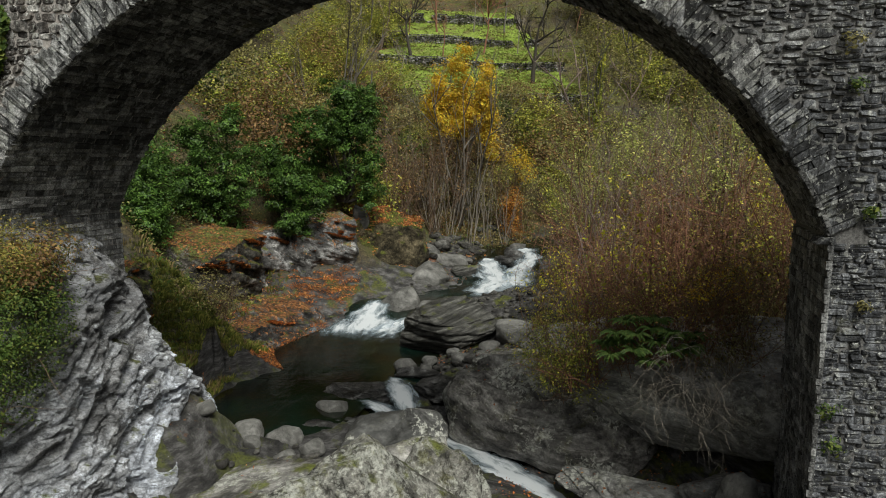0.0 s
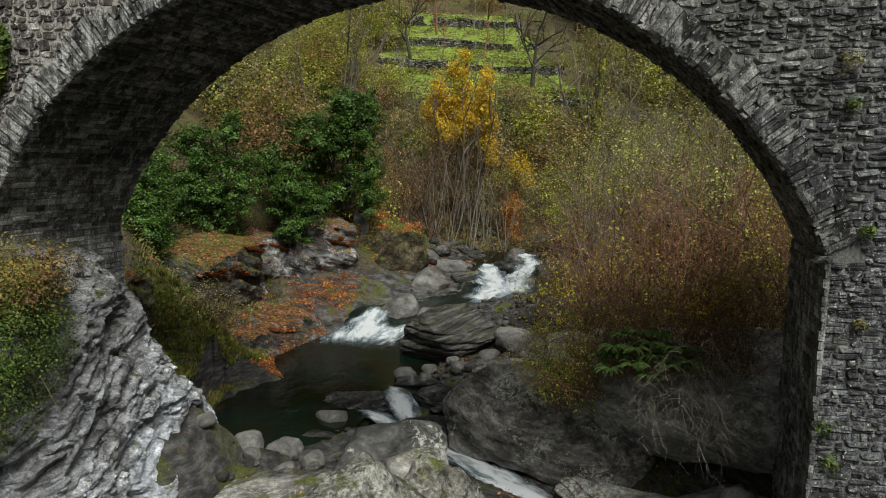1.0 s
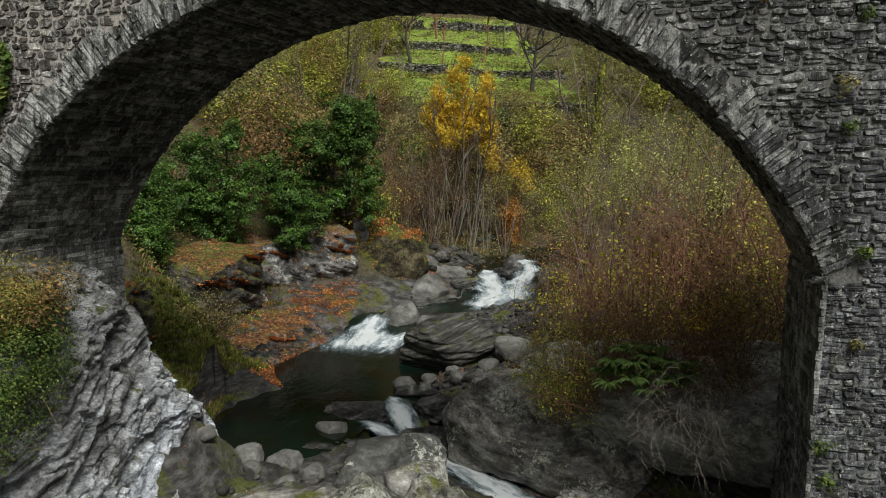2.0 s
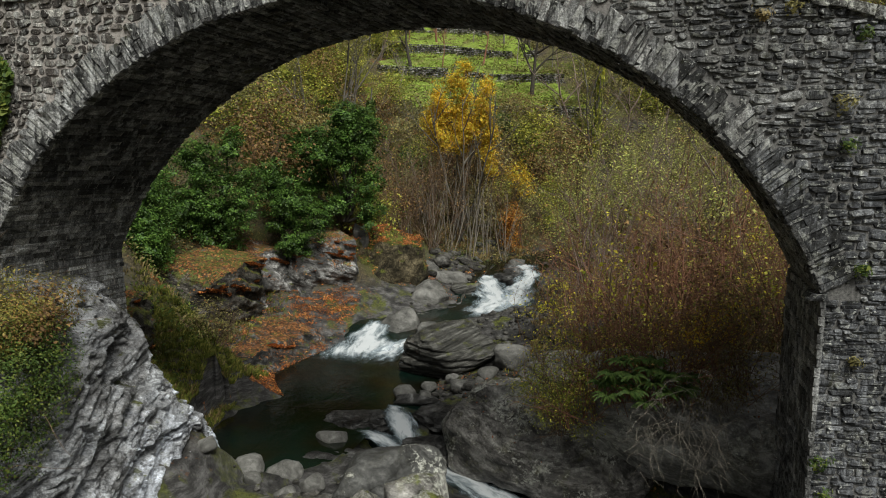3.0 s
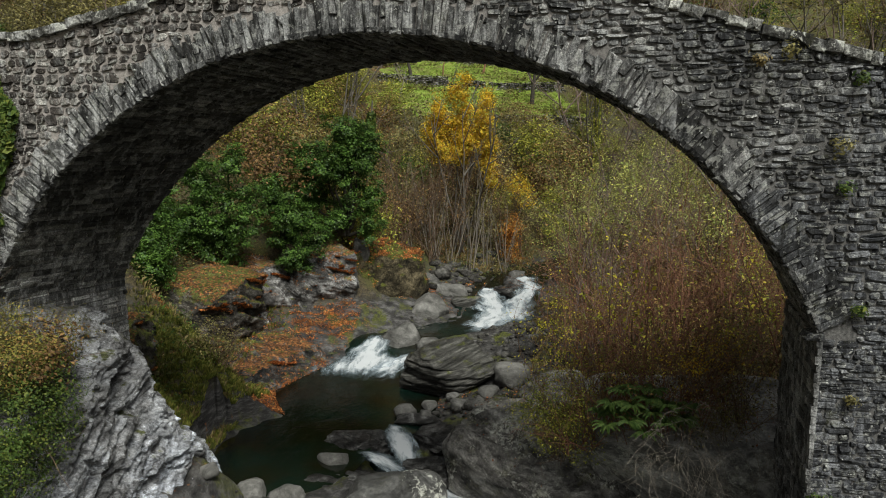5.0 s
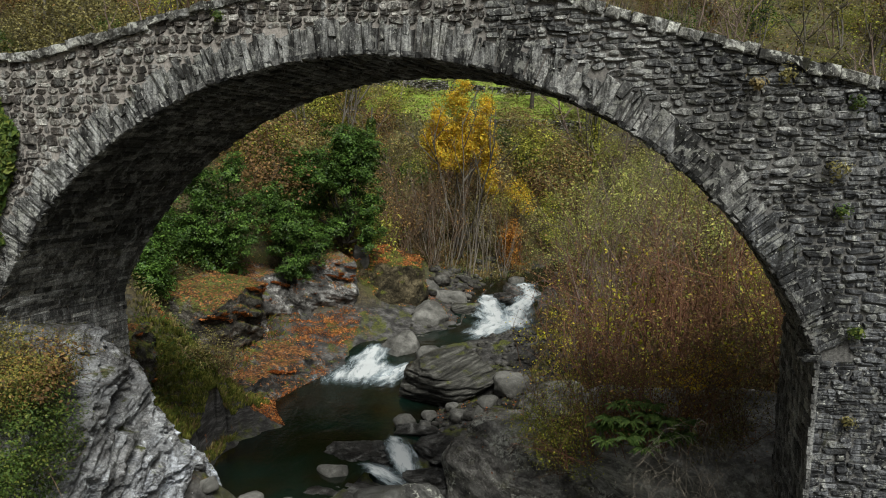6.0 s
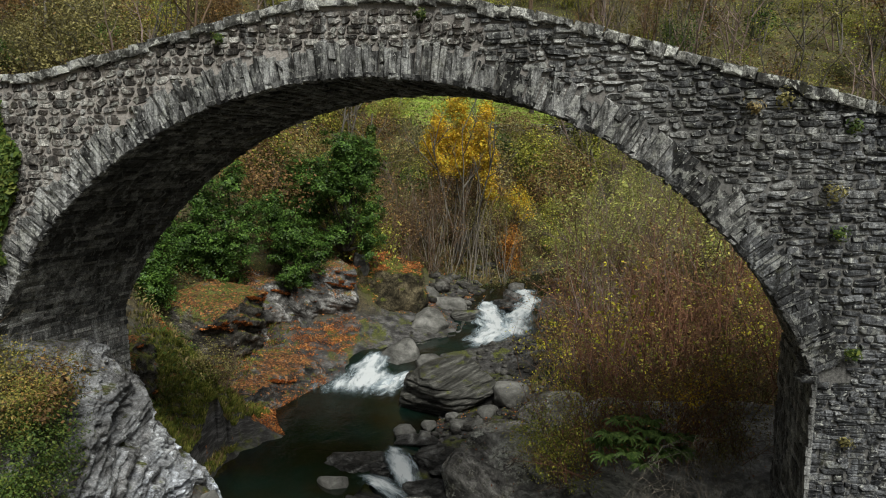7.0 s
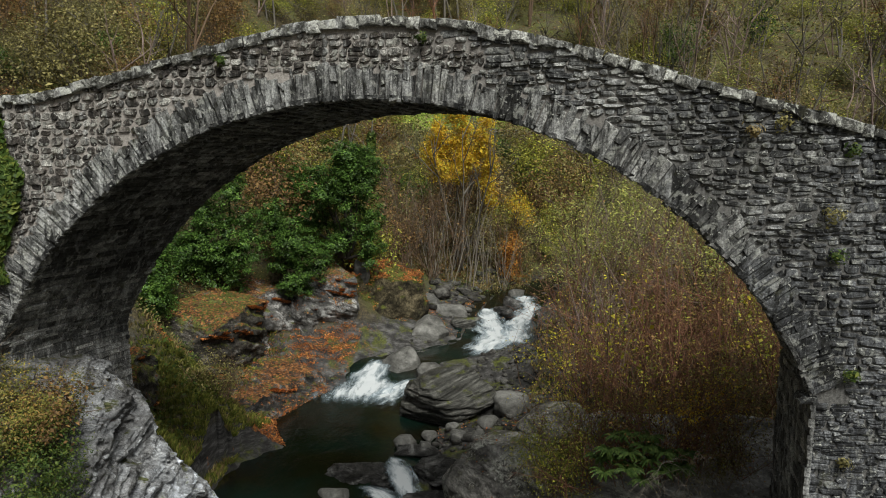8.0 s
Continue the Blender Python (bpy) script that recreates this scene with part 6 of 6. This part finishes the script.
litter("green_undergrowth", "green ivy and bramble carpeting the slopes", [(-26, -14, 24, 50, 16000), (-12, 16, 46, 66, 20000), (-14.2, -11.4, 19, 27, 2500)], 375, M_IVY, 0.06, 0.02, 0.7, "undergrowth")

# bushes massed on the left-hand slope and behind the pool
bush_rust = clump("autumn_bush", "rust-leaved autumn bush on the slope", (0, 0, 0), [(0, 0, 1.2, 1.3, 1.2, 1.1), (0.8, 0.2, 0.8, 1.0, 1.0, 0.8), (-0.6, 0.1, 1.9, 0.9, 0.9, 0.8)], 130, 401, M_RUST, 0.035, 32, 0.25, M_TWIG, 0.45, 12)
bush_olive = clump("olive_bush", "olive yellow-green bush on the slope", (0, 0, 0), [(0, 0, 1.2, 1.3, 1.2, 1.2), (0.7, 0, 2.0, 0.9, 0.9, 0.9), (-0.8, 0.2, 0.9, 0.9, 1.0, 0.8)], 110, 402, M_YELLOWGREEN, 0.048, 26, 0.26, M_TWIG, 0.45, 10)
bush_brown = clump("brown_bush", "brown half-bare bush on the slope", (0, 0, 0), [(0, 0, 1.2, 1.4, 1.3, 1.2), (0.4, 0, 2.0, 1.0, 1.0, 0.9)], 85, 403, M_OLIVE, 0.05, 22, 0.28, M_BARK, 0.4, 12)
bush_green = clump("green_bush", "dark green ivy-grown bush on the slope", (0, 0, 0), [(0, 0, 1.0, 1.2, 1.2, 1.1), (0.6, 0.3, 1.8, 0.9, 0.8, 0.8)], 150, 404, M_EVERGREEN, 0.05, 30, 0.24, M_BARK, 0.6, 8)
far_ok = lambda x, y: not (-15 < x < 6.5 - 0.4 * (y - 65) and 62 < y < 84)
left_slope = lambda x, y: (x < -15 or y > 34.5) and x < -9 - 0.35 * abs(y - 38) * (y < 36) and not (-17 < x < -11 and 29 < y < 36) and not (-12 < x < -8 and 35 < y < 40)
scatter(bush_rust, spots(31, -30, -8, 33, 56, 8, left_slope) + spots(32, -9, 3, 52, 62, 6) + spots(58, -32, -15, 56, 84, 5) + spots(60, -20, -13.5, 54, 64, 5), 41, 0.8, 1.5, 0.2)
scatter(bush_olive, [q for q in spots(33, -30, -9, 32, 60, 30, left_slope) if q[0] > -20 or q[1] > 46] + spots(40, 3, 14, 48, 66, 14) + spots(41, 5, 15, 62, 82, 10, far_ok) + spots(56, -32, -15, 56, 84, 16) + spots(61, -21, -13.5, 50, 66, 9) + spots(63, -21, -15.5, 64, 76, 7) + spots(57, -34, 38, 84, 102, 16) + spots(34, -14, 2, 53, 61, 7), 42, 0.7, 1.5, 0.2)
scatter(bush_brown, spots(36, -30, -8, 32, 62, 30, left_slope) + spots(37, -12, 14, 51, 62, 18) + spots(53, 13, 36, 44, 80, 26) + spots(59, 5, 15, 60, 82, 16, far_ok) + spots(54, -34, -14.5, 56, 84, 16) + spots(55, -36, 40, 84, 102, 26), 43, 0.8, 1.5, 0.2)
scatter(bush_green, spots(38, -30, -12, 26, 56, 16, left_slope) + spots(39, -14, 4, 52, 63, 8) + [(-16.5, 28.0), (-17.5, 25.5)], 44, 0.8, 1.5, 0.2)

# bare stems, reeds and named trees at the back of the valley
hazel = sapling("hazel_stems", "tall pale bare hazel stems", 7.5, 421, M_OLIVE, M_PALE_TWIG, 1, 7, 0.06, "hazel stems", 0.14, 3, 0.3, 0.3, 2, 0.032)
scatter(hazel, [(-6.6, 46.5), (-5.6, 47.2), (-4.2, 46.8), (-3.2, 48.0), (-7.6, 48.2), (-2.0, 47.6), (-8.6, 47.0), (-5.0, 50.5)], 45, 0.75, 1.05)
hazel2 = sapling("brown_thicket", "fine brown leafless thicket along the shore", 4.2, 422, M_RUST, M_TWIG, 2, 8, 0.06, "shore thicket", 0.35, 4, 0.6)
scatter(hazel2, spots(51, -9, 0, 46, 52, 10) + spots(52, -10.5, -7, 40, 47, 5), 46, 0.8, 1.2)
clump("yellow_shrub", "small bright yellow shrub on the far bank", (-1.2, 50, land1(-1.2, 50) + 1.2), [(0, 0, 4.4, 0.8, 0.7, 0.9), (0.6, 0, 3.4, 0.6, 0.6, 0.7)], 80, 431, M_GOLD, 0.06, 14, 0.2, M_BARK, 0.4, 10)
clump("orange_shrub", "upright rust-orange shrub on the far bank", (-1.6, 49.4, land1(-1.6, 49.4)), [(0, 0, 2.4, 0.7, 0.6, 1.3), (0.2, 0, 1.0, 0.7, 0.6, 0.9)], 120, 432, M_ORANGE, 0.055, 18, 0.2, M_TWIG, 0.4, 10)
clump("green_shrub", "bright green shrub on the far bank", (1.2, 53, land1(1.2, 53)), [(0, 0, 3.4, 1.0, 0.9, 1.3), (0.4, 0, 1.8, 0.9, 0.8, 1.0)], 110, 433, M_YELLOWGREEN, 0.06, 26, 0.25, M_BARK, 0.5, 10)


def bare_tree(name, label, x, y, height, seed, mat, lean=(0, 0), rad=0.14, levels=3, group="", z=None):
    rg = np.random.default_rng(seed)
    ob = thing(name, label, "tree", (x, y, (land1(x, y) if z is None else z) - 0.15), group)
    a, tw = branching(rg, (0, 0, 0), (lean[0], lean[1], 1), height, rad, levels, 5, 0.6, 0.14, 0.1, 0.55, 6, 0.3)
    part("trunk", mesh_of("trunk", *join_np(a), mat, True), ob)
    return ob, tw, rg


bare_tree("fruit_tree", "bare grey fruit tree on the grassy terrace", -0.4, 67.4, 5.6, 441, M_DARKBARK, (0.15, 0), 0.26)
bare_tree("fruit_tree", "bare forked fruit tree on the upper terrace", -12.7, 72.6, 4.6, 442, M_DARKBARK, (-0.1, 0), 0.2)
bare_tree("fruit_tree", "bare reddish fruit tree on the upper terrace", -5.5, 73.4, 4.4, 443, M_RED_TWIG, (0.2, 0), 0.12)
bare_tree("fruit_tree", "bare reddish tree among the terraces", -11.0, 79.5, 6.0, 444, M_RED_TWIG, (0, 0), 0.13)
for i, (x, y, hgt) in enumerate(((-8.0, 66.8, 3.0), (-9.5, 73.0, 3.6), (-2.0, 74.5, 4.2), (1.5, 73.0, 4.0), (-14.0, 79.0, 5.5), (-7.0, 80.0, 5.0), (0.5, 80.5, 5.5), (4.0, 79.0, 5.0), (-13, 67.5, 3.4))):
    bare_tree("vine_tree", "thin bare tree among the terraces", x, y, hgt, 470 + i, (M_BARK, M_RED_TWIG, M_PALE_TWIG)[i % 3], (0.05, 0), 0.07, 2, "terrace trees")
bare_tree("fruit_tree", "bare grey tree among the terraces", -3.6, 79.0, 6.0, 445, M_BARK, (0, 0), 0.12)


def ivy_trunk(x, y, z, height, seed, mat=None):
    rg = np.random.default_rng(seed)
    ob = thing("ivy_clad_tree", "tall trunk wrapped in green ivy", "tree", (x, y, z))
    path, r = limb((0, 0, -0.3), (0.03, 0, 1), height, 0.18, rg, 0.05, 0.05, 8, 6)
    tubes = [tube(path, r, 6)]
    for k in range(10):
        i = rg.integers(4, 8)
        a, _ = branching(rg, path[i], rg.normal(0, 1, 3) + [0, 0, 0.8], 2.0, 0.035, 1, 4, 0.6, 0.2, 0.05, 0.6, 3)
        tubes += a
    part("trunk", mesh_of("trunk", *join_np([t for t in tubes]), M_BARK, True), ob)
    k = rg.uniform(0, 7.2, 2600)
    i = k.astype(int)
    c = path[i] + (path[i + 1] - path[i]) * (k - i)[:, None]
    d = rg.normal(0, 1, (len(c), 3)) * [1, 1, 0.4]
    d /= np.linalg.norm(d, axis=1)[:, None]
    c = c + d * (0.5 - 0.035 * k[:, None]) * rg.uniform(0.7, 1.15, (len(c), 1))
    part("ivy_cover", leaves_mesh("ivy_cover", c, d, 0.1, mat or M_IVY, rg, 0.8), ob)


ivy_trunk(4.6, 60.5, land1(4.6, 60.5), 16.6 - land1(4.6, 60.5), 451, M_YELLOWGREEN)
ivy_trunk(-11.2, 46.5, land1(-11.2, 46.5), 8.5, 452)


def terrace_wall(y, x0, x1, low, high, seed, label):
    """Dry-stone retaining wall along a terrace edge."""
    rg = np.random.default_rng(seed)
    ob = thing("terrace_wall", label, "wall", kind="structure")
    out = []
    for x, z, w, h in courses(x0, x1, 0, high, lambda x, z: fbm(x * 0.5, z * 0.5, 0, seed, 3) > -0.3 - 0.4 * (z < 0.5), rg, 0.1, 0.2, 0.14, 0.4):
        v, f = lump(w, h, 0.25, rg)
        yy = y - 0.02 * x - 0.9 * math.sin(x * 0.16 + 0.6)
        out.append((np.stack([v[:, 0] + x, v[:, 1] + yy - 0.35, v[:, 2] + z + low + float(terrace_lean(x)) + 0.15 * math.sin(x * 0.4)], 1), f))
    part("wall_stones", mesh_of("wall_stones", *join(out), M_RUBBLE_BULK), ob, kind="stuff")


terrace_wall(65.0, -5, 6, 11.8, 1.0, 461, "low dry-stone wall holding the grassy terrace")
terrace_wall(71.0, -16, 2.5, 15.0, 1.1, 462, "rubble dry-stone wall between two terraces")
terrace_wall(77.0, -16, 0, 17.8, 1.2, 463, "mossy dry-stone wall of an upper terrace")
terrace_wall(82.4, -17, -2, 20.8, 1.1, 464, "overgrown dry-stone wall of the top terrace")


def wood_tree(name, label, height, seed, leaf, twig, each, size, group):
    """A woodland tree: forked grey trunk, many limbs, an uneven thin crown."""
    rg = np.random.default_rng(seed)
    ob = thing(name, label, "tree", (0, 0, 0), group)
    tubes, twigs = [], []
    for k in range(2):
        a, b = branching(rg, (rg.normal(0, 0.2), rg.normal(0, 0.2), -0.3), (rg.normal(0, 0.2), rg.normal(0, 0.2), 1), height, 0.13, 2, 4, 0.6, 0.14, 0.1, 0.48, 4, 0.25)
        tubes += a
        twigs += b
    part("trunk", mesh_of("trunk", *join_np(tubes), twig, True), ob)
    pts, nrm = twig_leaves(rg, twigs, each, 0.3)
    part("crown", leaves_mesh("crown", pts, nrm, size, leaf, rg), ob)
    return ob


def wood(seed, near):
    s = 0.06 if near else 0.11
    n = 52 if near else 20
    return [wood_tree("woodland_tree", "half-bare tree with olive-brown autumn leaves", 7.5, seed, M_OLIVE, M_BARK, n + 3, s, "woodland trees"),
            wood_tree("woodland_tree", "thin tree with yellow-green autumn leaves", 8.0, seed + 1, M_YELLOWGREEN, M_BARK, n, s, "woodland trees"),
            wood_tree("woodland_tree", "rust-leaved autumn tree on the hillside", 7.0, seed + 2, M_RUST, M_TWIG, n, s, "woodland trees"),
            wood_tree("woodland_tree", "leafless reddish-grey tree on the hillside", 7.5, seed + 3, M_OLIVE, M_PURPLE_TWIG, 6, s, "woodland trees"),
            wood_tree("woodland_tree", "dark evergreen tree on the hillside", 6.0, seed + 4, M_EVERGREEN, M_BARK, n * 2, s, "woodland trees")]


for k, (W, n) in enumerate(zip(wood(501, True), (20, 14, 10, 20, 3))):
    scatter(W, spots(610 + k, 10, 40, 36, 70, int(n * 0.55), far_ok) + spots(640 + k, 4, 16, 60, 84, int(n * 0.4), far_ok) + spots(620 + k, -42, -16, 36, 82, int(n * 0.45) + 1, far_ok), 70 + k, 0.75, 1.25, 0.2)
for k, (W, n) in enumerate(zip(wood(511, False), (36, 24, 18, 32, 4))):
    scatter(W, spots(600 + k, -55, 62, 85, 112, int(n * 0.75), far_ok) + spots(630 + k, 14, 60, 66, 90, int(n * 0.25) + 1, far_ok), 80 + k, 0.75, 1.3, 0.2)
litter("hillside_scrub", "distant olive and brown scrub on the hillsides", [(-70, 75, 84, 125, 46000), (4, 16, 62, 84, 9000), (10, 46, 36, 84, 36000), (-46, -22, 26, 84, 16000)], 640, M_OLIVE, 0.13, 0.05, 2.2, "scrub")
litter("hillside_bracken", "rust bracken between the hillside trees", [(-70, 75, 84, 125, 16000), (10, 46, 36, 84, 14000), (-46, -22, 26, 84, 9000)], 641, M_RUST, 0.12, 0.05, 1.2, "scrub")
